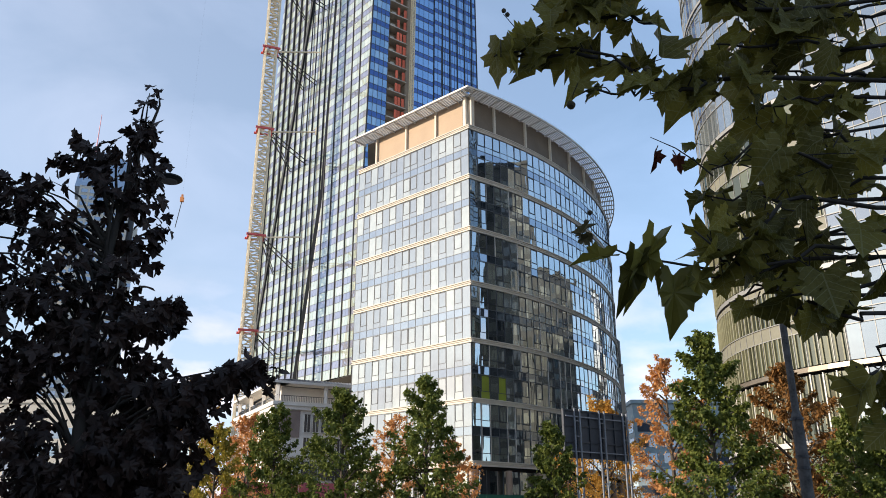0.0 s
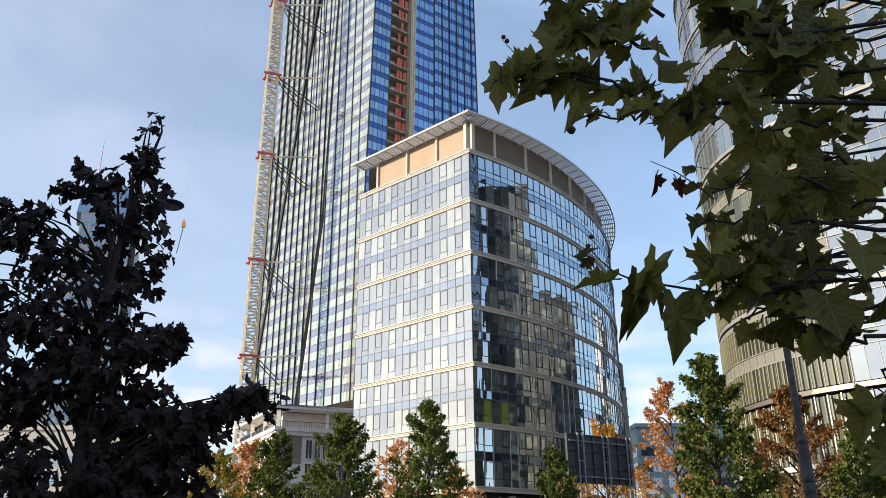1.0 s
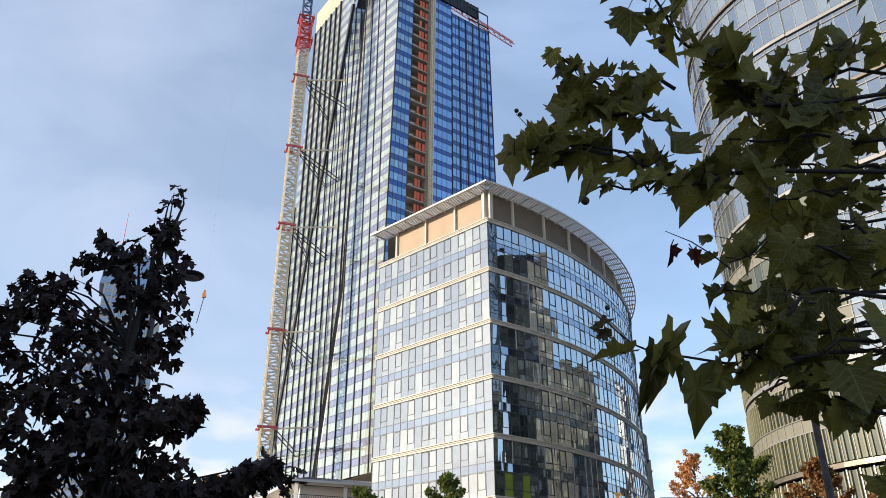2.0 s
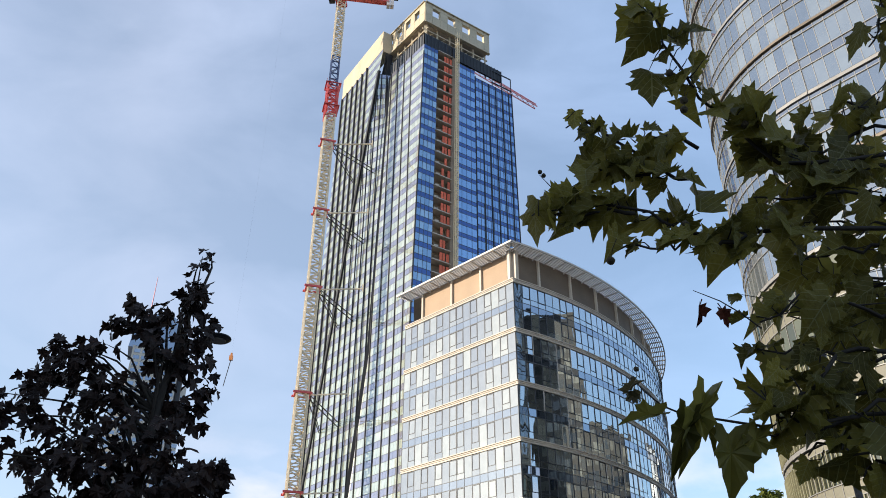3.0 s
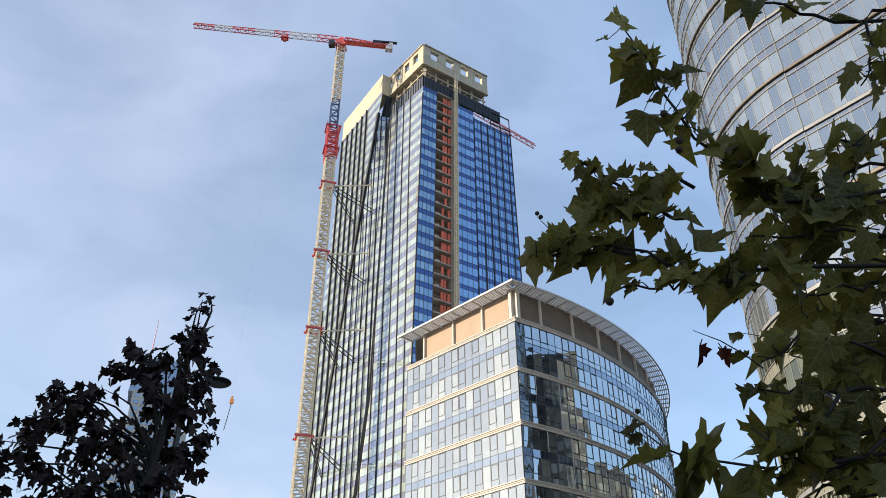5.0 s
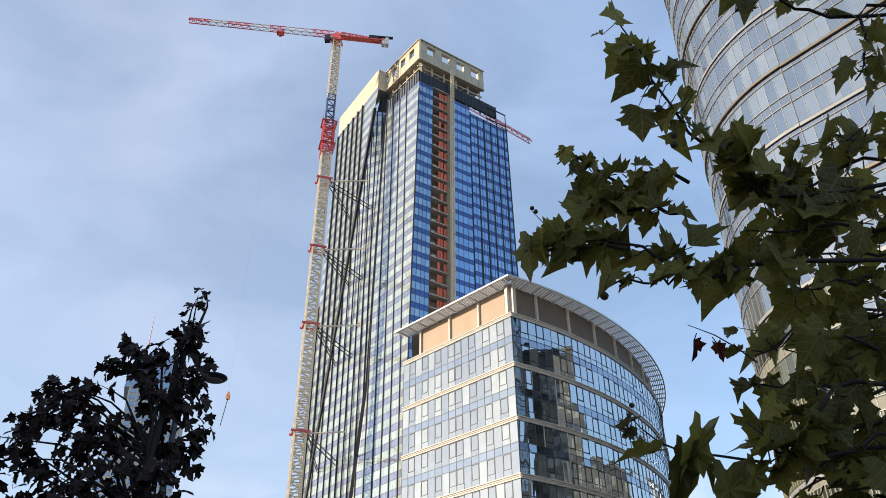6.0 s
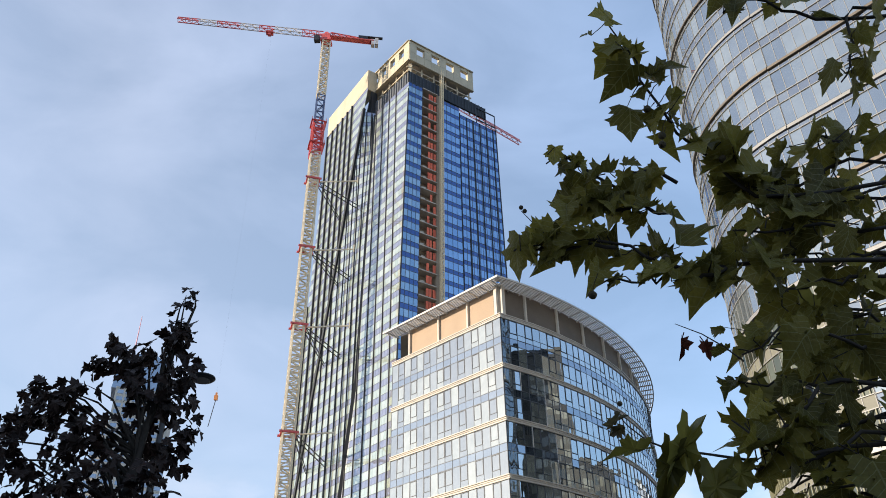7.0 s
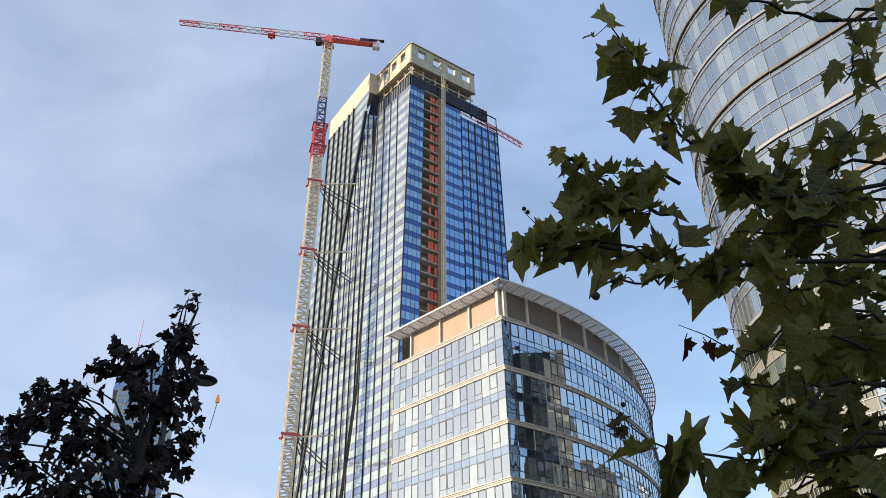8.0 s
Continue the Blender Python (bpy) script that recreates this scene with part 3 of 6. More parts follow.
        cap.bar(P(0, z1 + 0.1), P(L, z1 + 0.1), 1.2, 0.25)
        add("crown_coping", cap, M_CROWN)
        # columns, beams and plant in the open storey under the crown
        for s in [0.9 + (L - 1.8) * i / 5 for i in range(6)]:
            c = MB()
            c.bar(P(s, 177, 1.3), P(s, z0, 1.3), 0.5)
            add("crown_column", c, M_CROWN)
        bm = MB()
        bm.bar(P(0, 184.6, 1.3), P(L, 184.6, 1.3), 0.35, 0.4)
        bm.bar(P(0, 182.4, 0.8), P(L, 182.4, 0.8), 0.12)
        for i in range(5):
            s = 1.0 + (L - 2) * i / 5
            bm.bar(P(s, 182.2, 2.2), P(s + (L - 2) / 5, 186.4, 2.2), 0.22)
        add("crown_beam", bm, M_CROWN)
        for s, w, h in ((3.2, 2.6, 3.0), (7.6, 1.8, 2.2), (11.5, 3.2, 3.4), (15.8, 2.0, 2.6)):
            box = MB()
            a, b = P(s, 180.5, 3.0), P(s + w, 180.5, 3.0)
            box.slab([a, b, b + Vector((0, 0, h)), a + Vector((0, 0, h))], -1.6, 0.0)
            for k in range(5):
                zz = Vector((0, 0, h * (k + 0.5) / 5))
                box.slab([a + zz, b + zz, b + zz + Vector((0, 0, 0.12)), a + zz + Vector((0, 0, 0.12))], 0.0, 0.12)
            add("air_handler", box, M_ALU, "grey metal air handler")
    fl = MB()
    fl.prism8([Vector((-31.0, 190.5, 186.75)), Vector((-17.35, 175.4, 186.75)), Vector((1.6, 190.3, 186.75)), Vector((-14, 208, 186.75))],
              [Vector((-31.0, 190.5, 187.1)), Vector((-17.35, 175.4, 186.2)), Vector((1.6, 190.3, 187.1)), Vector((-14, 208, 187.1))])
    add("crown_floor", fl, M_CONCRETE)
    p, q = Vector((-49.0, 208.8, 0)), Vector((-31.9, 186.2, 0))
    lc = MB()
    lc.slab([Vector((p.x, p.y, 186.3)), Vector((q.x, q.y, 186.3)), Vector((q.x, q.y, 195)), Vector((p.x, p.y, 195))], -3.2, 0.2)
    add("crown_wall", lc, M_CROWN, "sunlit cream crown wall")
    dk = MB()
    dk.slab([tw_b(150), tw_a(150), tw_a(186), Vector((-31.0, 187.0, 186))], -0.4, -0.1)
    add("notch_wall", dk, M_FIN)
    fr = MB()
    for a, b in (((3.0, 190.5), (9.0, 195.2)),):
        for z in (175.0, 180.0):
            fr.bar((*a, z), (*b, z), 0.3)
        for x, y in (a, ((a[0] + b[0]) / 2, (a[1] + b[1]) / 2), b):
            fr.bar((x, y, 173.5), (x, y, 180.0), 0.3)
    add("roof_frame", fr, M_FRAME, "dark steel roof frame")
    return ob


M_HOIST = material("cream_hoist", (0.80, 0.66, 0.42), 0.6, 0.0, bump=0)
M_TANSTRIP = material("raw_wall", (0.36, 0.28, 0.20), 0.9, grain=(0.3, 4), vary=0.25)
build_tower()

# ---- curved glass tower beside the street ----
M_BAND = material("brownish_metal_band", (0.20, 0.165, 0.125), 0.4, 0.5, grain=(0.5, 8), bump=0)
M_SPBAR = material("grey_glazing_bar", (0.27, 0.265, 0.25), 0.5, 0.2, grain=(0.5, 8), bump=0)
SP_LINE = Line((62.0, 24.6), (30.5, 58.5), -1)
SP_ARC = Arc((43.2, 70.0), 17.2, 222.0, 60.0)


def build_spire():
    ob = thing("curved_tower", "curved high-rise of pale reflecting glass with projecting bands", "skyscraper", at=(40, 60, 0))
    inv = Matrix.Translation((-40, -60, 0))

    def add(name, mb, mat, label="", kind=""):
        o = part(name, mb, mat, ob, label, kind=kind)
        o.matrix_parent_inverse = inv
        return o

    foot = [SP_LINE.at(SP_LINE.length * k / 4, -0.7) for k in range(4)] + [SP_ARC.at(SP_ARC.length * k / 20, -0.7) for k in range(21)]
    foot += [Vector((80, 78, 0)), Vector((88, 50, 0))]
    core = MB()
    core.prism8([Vector((p.x, p.y, 0)) for p in reversed(foot)], [Vector((p.x, p.y, 128)) for p in reversed(foot)])
    add("inner_mass", core, M_CORE)
    single = 0
    for run, pitch in ((SP_LINE, 1.08), (SP_ARC, 1.08)):
        n = round(run.length / pitch)
        step = run.length / n
        vis, span, mull, ol_vis, ol_sp = MB(), MB(), MB(), MB(), MB()
        for k in range(15):
            zb = 13.0 + 7.8 * k
            for z0, z1, clear in ((0.35, 3.0, True), (3.05, 4.15, False), (4.2, 7.0, True), (7.05, 7.5, False)):
                for i in range(n):
                    q = quad(run, i * step + 0.03, (i + 1) * step - 0.03, zb + z0, zb + z1, True)
                    olive = run is SP_ARC and k < 3
                    if clear and single < 300 and k < 8 and (run is SP_ARC or i > n * 0.6):
                        one = MB()
                        one.slab(q, -0.1, 0, 0.002)
                        add("window_pane", one, M_OLGLASS if olive else M_SPIRE)
                        single += 1
                    else:
                        ((vis if clear else span) if not olive else (ol_vis if clear else ol_sp)).slab(q, -0.1, 0.0, 0.002)
            for i in range(n + 1):
                mull.slab(quad(run, i * step - 0.025, i * step + 0.025, zb + 0.3, zb + 7.5, True), -0.05, 0.04)
            for z in (3.0, 4.12, 7.0):
                for i in range(n):
                    mull.slab(quad(run, i * step, (i + 1) * step, zb + z, zb + z + 0.07, True), -0.05, 0.10)
            band = MB()
            if k % 2 == 0:
                profile(band, run, 0, run.length, [(-0.2, zb - 0.14), (0.22, zb - 0.14), (0.22, zb + 0.06), (0.10, zb + 0.06), (0.10, zb + 0.26), (-0.2, zb + 0.26)], 1.6)
                add("band", band, M_BAND, "projecting bronze metal band")
            else:
                profile(band, run, 0, run.length, [(-0.2, zb - 0.10), (0.08, zb - 0.10), (0.08, zb + 0.02), (0.03, zb + 0.02), (0.03, zb + 0.30), (-0.2, zb + 0.30)], 1.6)
                add("band", band, M_SPBAR, "thin grey metal band")
        add("glazing", vis, M_SPIRE, kind="stuff")
        add("spandrel_glazing", span, M_SPIRE_SP, kind="stuff")
        add("mullions", mull, M_SPBAR, kind="stuff")
        low, bars = MB(), MB()
        for i in range(n):
            for z0, z1 in ((0.3, 3.6), (3.75, 7.3), (7.7, 12.6)):
                low.slab(quad(run, i * step + 0.03, (i + 1) * step - 0.03, z0, z1, True), -0.1, 0.0, 0.005)
            bars.slab(quad(run, i * step - 0.05, i * step + 0.05, 0, 12.7, True), -0.05, 0.08)
        if run is SP_ARC:
            # olive-cream upright fins on the lower storeys of the rounded end
            for z0, z1 in ((7.8, 12.6), (13.35, 16.0), (17.2, 20.0), (21.15, 23.8), (25.0, 27.8)):
                fins = MB()
                for i in range(n * 2):
                    s = (i + 0.5) * step / 2
                    fins.slab(quad(run, s - 0.05, s + 0.05, z0, z1, True), 0.0, 0.13)
                add("sun_fin", fins, M_OLIVE, kind="stuff")
        if run is SP_ARC:
            add("olive_glazing", ol_vis, M_OLGLASS, kind="stuff")
            add("olive_spandrel", ol_sp, M_OLBAND, kind="stuff")
        add("low_glazing", low, M_OLGLASS if run is SP_ARC else M_SPIRE, kind="stuff")
        add("low_bar", bars, M_ALU, kind="stuff")
        b = MB()
        sweep(b, run, 0, run.length, -0.2, 0.4, 7.3, 7.7, 1.6)
        add("band", b, M_ALU)
    return ob


M_OLBAND = material("olive_grey_band", (0.20, 0.19, 0.14), 0.6, grain=(0.4, 6))
M_OLIVE = material("olive_cream_fin", (0.24, 0.23, 0.14), 0.6, grain=(0.5, 8))
build_spire()


# ---- surroundings that close the street: mirrored in the glass, and an added block for the foreground's shade ----
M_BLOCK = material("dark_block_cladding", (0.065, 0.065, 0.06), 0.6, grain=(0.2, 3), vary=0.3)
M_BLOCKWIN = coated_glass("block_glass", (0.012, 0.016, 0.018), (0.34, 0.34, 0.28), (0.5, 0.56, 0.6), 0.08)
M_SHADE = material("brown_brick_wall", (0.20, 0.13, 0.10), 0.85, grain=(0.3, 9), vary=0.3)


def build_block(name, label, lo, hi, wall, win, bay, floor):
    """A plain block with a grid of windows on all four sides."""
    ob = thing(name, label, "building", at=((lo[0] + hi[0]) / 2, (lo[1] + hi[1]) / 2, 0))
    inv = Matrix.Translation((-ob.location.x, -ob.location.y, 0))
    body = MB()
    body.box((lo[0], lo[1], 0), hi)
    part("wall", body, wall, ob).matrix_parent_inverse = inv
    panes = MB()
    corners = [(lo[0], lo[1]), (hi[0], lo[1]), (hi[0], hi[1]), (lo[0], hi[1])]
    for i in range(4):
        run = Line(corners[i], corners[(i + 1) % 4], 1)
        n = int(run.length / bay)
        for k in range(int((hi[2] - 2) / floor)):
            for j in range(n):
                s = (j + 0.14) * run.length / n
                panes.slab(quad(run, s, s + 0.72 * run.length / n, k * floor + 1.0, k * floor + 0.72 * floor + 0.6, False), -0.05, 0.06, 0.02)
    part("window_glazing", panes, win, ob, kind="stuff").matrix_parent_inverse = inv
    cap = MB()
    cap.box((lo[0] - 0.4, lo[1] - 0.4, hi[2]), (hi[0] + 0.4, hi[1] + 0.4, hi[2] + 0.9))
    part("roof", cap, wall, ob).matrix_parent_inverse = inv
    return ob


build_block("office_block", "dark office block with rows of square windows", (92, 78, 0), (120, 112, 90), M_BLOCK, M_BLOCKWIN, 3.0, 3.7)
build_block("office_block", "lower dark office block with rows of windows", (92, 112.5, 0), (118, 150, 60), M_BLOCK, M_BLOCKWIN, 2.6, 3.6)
# unseen block added on the sun side, sized to shade the near trees
build_block("shade_block", "unseen brown brick block added to shade the street corner", (-75, -70, 0), (-38, 1, 38), M_SHADE, M_BLOCKWIN, 3.2, 3.1)

M_MIRROR = coated_glass("mirror_glass", (0.1, 0.1, 0.1), (0.2, 0.2, 0.2), (0.9, 0.9, 0.88), 0.75, 0.02)


def build_glint_reflector():
    """An unseen glass-clad reflector added behind the curved tower to throw the low sun back at the office's round end.
    """
    ob = thing("office_building", "unseen glass-clad reflector added to throw back the low sun", "building", at=(109.0, 206.0, 0))
    R = Matrix.Rotation(math.atan2(-0.509, -0.861), 4, 'Z')
    b = MB()
    b.box((-20, -11, 0), (-0.2, 11, 71), R)
    part("wall", b, M_BLOCK, ob)
    for k in range(17):
        p = MB()
        for i in range(10):
            a = -11 + 2.2 * i
            p.slab([R @ Vector((0, a + 0.05, 2 + k * 4)), R @ Vector((0, a + 2.15, 2 + k * 4)), R @ Vector((0, a + 2.15, 5.8 + k * 4)), R @ Vector((0, a + 0.05, 5.8 + k * 4))], -0.2, 0.0, 0.004)
        part("mirror_glazing", p, M_MIRROR, ob, kind="stuff")
    return ob


build_glint_reflector()

# ---- tower crane ----
M_CRANE_W = material("weathered_cream_steel", (0.72, 0.62, 0.45), 0.6, 0.1, grain=(0.5, 6), vary=0.2, bump=0)
M_CRANE_R = material("red_crane_paint", (0.66, 0.11, 0.10), 0.5, 0.1, grain=(0.5, 6), vary=0.2, bump=0)
M_CRANE_P = material("faded_white_steel", (0.66, 0.60, 0.55), 0.6, 0.1, grain=(0.5, 6), vary=0.15, bump=0)
M_CRANE_B = material("blue_grey_steel", (0.09, 0.12, 0.22), 0.5, 0.2, bump=0)
M_DARKSTEEL = material("dark_steel", (0.035, 0.035, 0.04), 0.5, 0.4, bump=0)


def lattice(mb, x, y, z0, z1, w, t, bay, turn):
    """A square lattice mast: four legs, rungs and diagonals."""
    c = [Vector((math.cos(turn + a), math.sin(turn + a), 0)) * (w / math.sqrt(2)) for a in (math.pi / 4 * k for k in (1, 3, 5, 7))]
    o = Vector((x, y, 0))
    for k in c:
        mb.bar(o + k + Vector((0, 0, z0)), o + k + Vector((0, 0, z1)), t * 1.7)
    n = max(1, round((z1 - z0) / bay))
    for i in range(n):
        a, b = z0 + (z1 - z0) * i / n, z0 + (z1 - z0) * (i + 1) / n
        for j in range(4):
            p, q = o + c[j], o + c[(j + 1) % 4]
            if (i + j) % 2:
                p, q = q, p
            mb.bar(p + Vector((0, 0, a)), q + Vector((0, 0, b)), t)
            mb.bar(p + Vector((0, 0, b)), q + Vector((0, 0, b)), t)


CX, CY = -45.2, 178.3


def build_crane():
    ob = thing("tower_crane", "tall flat-top tower crane with red and white jib", "crane", at=(CX, CY, 0))
    inv = Matrix.Translation((-CX, -CY, 0))

    def add(name, mb, mat, label="", parent=None):
        o = part(name, mb, mat, parent or ob, label)
        if parent is None:
            o.matrix_parent_inverse = inv
        return o

    turn = radians(20)
    z = 0.0
    tops = [26.0, 52.0, 79.0, 106.0, 131.0, 153.0]
    for z1 in tops:
        m = MB()
        lattice(m, CX, CY, z, z1, 2.7, 0.25, 1.6, turn)
        add("mast_section", m, M_CRANE_W)
        z = z1
    m = MB()
    lattice(m, CX, CY, 164.0, 176.0, 2.3, 0.19, 2.2, turn)
    add("mast_section", m, M_CRANE_B, "blue-grey lattice section")
    m = MB()
    lattice(m, CX, CY, 176.0, 200.2, 2.4, 0.20, 1.5, turn)
    add("mast_section", m, M_CRANE_W)
    cage = MB()
    lattice(cage, CX, CY, 152.0, 165.0, 3.3, 0.20, 2.2, turn)
    lattice(cage, CX, CY, 153.0, 164.0, 2.4, 0.16, 1.8, turn)
    for zz in (156.0, 164.5):
        R = Matrix.Translation((CX, CY, zz)) @ Matrix.Rotation(turn, 4, 'Z')
        for s in (-1, 1):
            cage.box((-2.3, s * 2.1 - 0.22, -0.05), (2.3, s * 2.1 + 0.22, 0.05), R)
            cage.box((s * 2.1 - 0.22, -1.85, -0.05), (s * 2.1 + 0.22, 1.85, 0.05), R)
        for a in (-2.1, 0, 2.1):
            for b in (-2.1, 2.1):
                cage.box((a - 0.06, b - 0.06, 0.1), (a + 0.06, b + 0.06, 1.2), R)
    add("climbing_cage", cage, M_CRANE_R, "red climbing cage")
    # collars and ties to the tower
    for i, t in enumerate((0.7657, 0.6378, 0.5102, 0.3558, 0.2293)):
        zz = 1.65 + t * 184.5
        R = Matrix.Translation((CX, CY, zz)) @ Matrix.Rotation(turn, 4, 'Z')
        col = MB()
        for s in (-1, 1):
            col.box((-2.3, s * 1.75 - 0.2, -0.24), (2.3, s * 1.75 + 0.2, 0.24), R)
            col.box((s * 1.75 - 0.2, -1.53, -0.24), (s * 1.75 + 0.2, 1.53, 0.24), R)
        add("tie_collar", col, M_CRANE_R, "red steel tie collar")
        wall = tw_b(zz).lerp(tw_a(zz), 0.55)
        away = tw_b(zz).lerp(tw_a(zz), 0.15) if zz < 120 else tw_l(zz).lerp(tw_b(zz), 0.8)
        a, b = Vector((CX + 1.8, CY + 0.5, zz)), Vector((CX + 0.8, CY + 1.8, zz))
        for p, q, dz in ((a, wall, -1.0), (b, wall, -2.2), (b, away, -1.4), (a, away, -0.6)):
            tie = MB()
            tie.bar(p, q + Vector((0, 0, dz)), 0.20)
            add("tie_beam", tie, M_DARKSTEEL)
        up = MB()
        q = a + Vector((11.0 if i < 3 else 9.0, 1.2, 0.6))
        up.bar(a, q, 0.30)
        add("tie_platform", up, M_CRANE_W)
        post = MB()
        post.bar(q - Vector((0, 0, 0.8)), q + Vector((0, 0, 1.4)), 0.28)
        add("tie_post", post, M_CRANE_W)
    # turntable, cab, jib, counter-jib
    top = MB()
    top.box((CX - 1.7, CY - 1.7, 200.2), (CX + 1.7, CY + 1.7, 201.2))
    top.box((CX - 1.3, CY - 1.3, 201.2), (CX + 1.3, CY + 1.3, 203.4))
    top.prism8([Vector((CX + x, CY + y, 203.4)) for x, y in ((-1, -1), (1, -1), (1, 1), (-1, 1))],
               [Vector((CX + x, CY + y, 205.2)) for x, y in ((-0.4, -0.4), (0.4, -0.4), (0.4, 0.4), (-0.4, 0.4))])
    add("turntable", top, M_CRANE_R)
    cab = MB()
    cab.box((CX - 3.6, CY - 2.4, 199.4), (CX - 1.8, CY - 0.8, 201.6))
    add("cab", cab, M_DARKSTEEL, "dark-glazed cab")
    jd = Vector((-46.6, -9.0, 1.1)).normalized()
    js = Vector((-jd.y, jd.x, 0)).normalized()
    base = Vector((CX, CY, 203.0))

    def truss(mb, s0, s1, h0, h1, w, t, bay=2.6, drop=0.0):
        n = max(1, round((s1 - s0) / bay))
        P = lambda s, k: base + jd * s + (js * (w / 2) if k == 0 else js * (-w / 2) if k == 1 else Vector((0, 0, h0 + (h1 - h0) * (s - s0) / (s1 - s0))))
        for k in range(3):
            mb.bar(P(s0, k), P(s1, k), t * 1.6)
        for i in range(n):
            a, b = s0 + (s1 - s0) * i / n, s0 + (s1 - s0) * (i + 1) / n
            mb.bar(P(a, 0), P(b, 2), t)
            mb.bar(P(a, 1), P(b, 2), t)
            mb.bar(P(b, 0), P(b, 2), t)
            mb.bar(P(b, 1), P(b, 2), t)
            mb.bar(P(a, 0), P(b, 1), t)

    for s0, s1, m in ((1.2, 8.0, M_CRANE_R), (8.0, 17.0, M_CRANE_P), (17.0, 22.0, M_CRANE_R), (22.0, 28.0, M_CRANE_P),
                      (28.0, 35.5, M_CRANE_R), (35.5, 41.0, M_CRANE_P), (41.0, 48.0, M_CRANE_R)):
        j = MB()
        h = lambda s: 2.5 - 0.9 * s / 48
        truss(j, s0, s1, h(s0), h(s1), 1.5, 0.14)
        add("jib_section", j, m)
    cj = MB()
    truss(cj, -15.5, -1.2, 0.9, 2.4, 1.7, 0.2)
    cj.box((-15.5, -0.9, -0.3), (-1.2, 0.9, -0.05), Matrix.Translation(base) @ Matrix(((jd.x, js.x, 0, 0), (jd.y, js.y, 0, 0), (0, 0, 1, 0), (0, 0, 0, 1))))
    add("counter_jib", cj, M_CRANE_R, "red counter-jib")
    F = Matrix.Translation(base) @ Matrix(((jd.x, js.x, 0, 0), (jd.y, js.y, 0, 0), (0, 0, 1, 0), (0, 0, 0, 1)))
    cw = MB()
    cw.box((-17.0, -0.9, -2.0), (-15.9, 0.9, 0.9), F)
    cw.box((-15.75, -0.9, -2.0), (-14.7, 0.9, 0.2), F)
    add("counterweight", cw, M_CRANE_P, "pale concrete counterweights")
    wi = MB()
    wi.box((-13.5, -0.8, 0.0), (-10.5, 0.8, 1.5), F)
    wi.box((-18.4, -0.5, 1.6), (-10.4, 0.5, 1.9), F)
    add("winch", wi, M_DARKSTEEL)
    tr = MB()
    tr.box((17.3, -0.9, -0.9), (19.6, 0.9, -0.25), F)
    tr.box((18.0, -0.5, -1.8), (18.9, 0.5, -0.9), F)
    add("trolley", tr, M_CRANE_R)
    at = base + jd * 17.8
    rope = MB()
    for s in (-0.35, 0.35):
        rope.bar(at + js * s + Vector((0, 0, -1.6)), Vector((at.x, at.y, 76.5)) + js * s, 0.004)
    add("hoist_rope", rope, M_DARKSTEEL)
    hk = MB()
    hk.box((at.x - 0.4, at.y - 0.3, 75.0), (at.x + 0.4, at.y + 0.3, 76.2))
    hk.bar((at.x, at.y, 76.2), (at.x, at.y, 76.9), 0.4)
    add("hook_block", hk, M_HOOK, "orange hook block")
    ld = MB()
    ld.bar((at.x, at.y, 75.0), (at.x - 0.9, at.y, 68.4), 0.14)
    add("hanging_chain", ld, M_DARKSTEEL)
    return ob


M_HOOK = material("orange_hook_paint", (0.60, 0.22, 0.06), 0.5, bump=0)
build_crane()


M_PINKSTEEL = material("faded_pink_steel", (0.74, 0.33, 0.36), 0.6, 0.0, grain=(0.5, 6), vary=0.15, bump=0)


def build_far_crane():
    """The pink jib that looks out behind the tower's roof."""
    ob = thing("tower_crane", "pale red crane jib reaching out behind the skyscraper", "crane", at=(2.6, 212.0, 0))
    a, b = Vector((-6.0, 214.0, 205.0)), Vector((19.6, 228.0, 195.8))
    j = MB()
    d = (b - a).normalized()
    s = d.cross(Vector((0, 0, 1))).normalized() * 0.8
    for k in (s, -s, Vector((0, 0, 1.7))):
        j.bar(a + k, b + k, 0.3)
    n = 13
    for i in range(n):
        p, q = a.lerp(b, i / n), a.lerp(b, (i + 1) / n)
        j.bar(p + s, q + Vector((0, 0, 1.7)), 0.16)
        j.bar(p - s, q + Vector((0, 0, 1.7)), 0.16)
        j.bar(p + s, q - s, 0.16)
    o = part("jib", j, M_PINKSTEEL, ob)
    o.matrix_parent_inverse = Matrix.Translation((-2.6, -212.0, 0))
    m = MB()
    lattice(m, -6.0, 214.0, 0.0, 206.0, 2.2, 0.2, 2.5, 0.3)
    o = part("mast", m, M_CRANE_W, ob)
    o.matrix_parent_inverse = Matrix.Translation((-2.6, -212.0, 0))
    return ob


build_far_crane()

# ---- low stone building with a roof terrace ----
M_STONE = material("pale_limestone", (0.78, 0.74, 0.68), 0.8, grain=(0.4, 6), vary=0.12)
M_BRICK = material("brown_brick", (0.27, 0.21, 0.185), 0.85, grain=(0.6, 14), vary=0.25)
M_SEAM = material("grey_seamed_roof", (0.22, 0.23, 0.25), 0.5, 0.4, grain=(0.5, 8))
M_DARKGLASS = coated_glass("dark_window_glass", (0.02, 0.022, 0.025), (0.12, 0.11, 0.09), (0.6, 0.65, 0.7), 0.25)


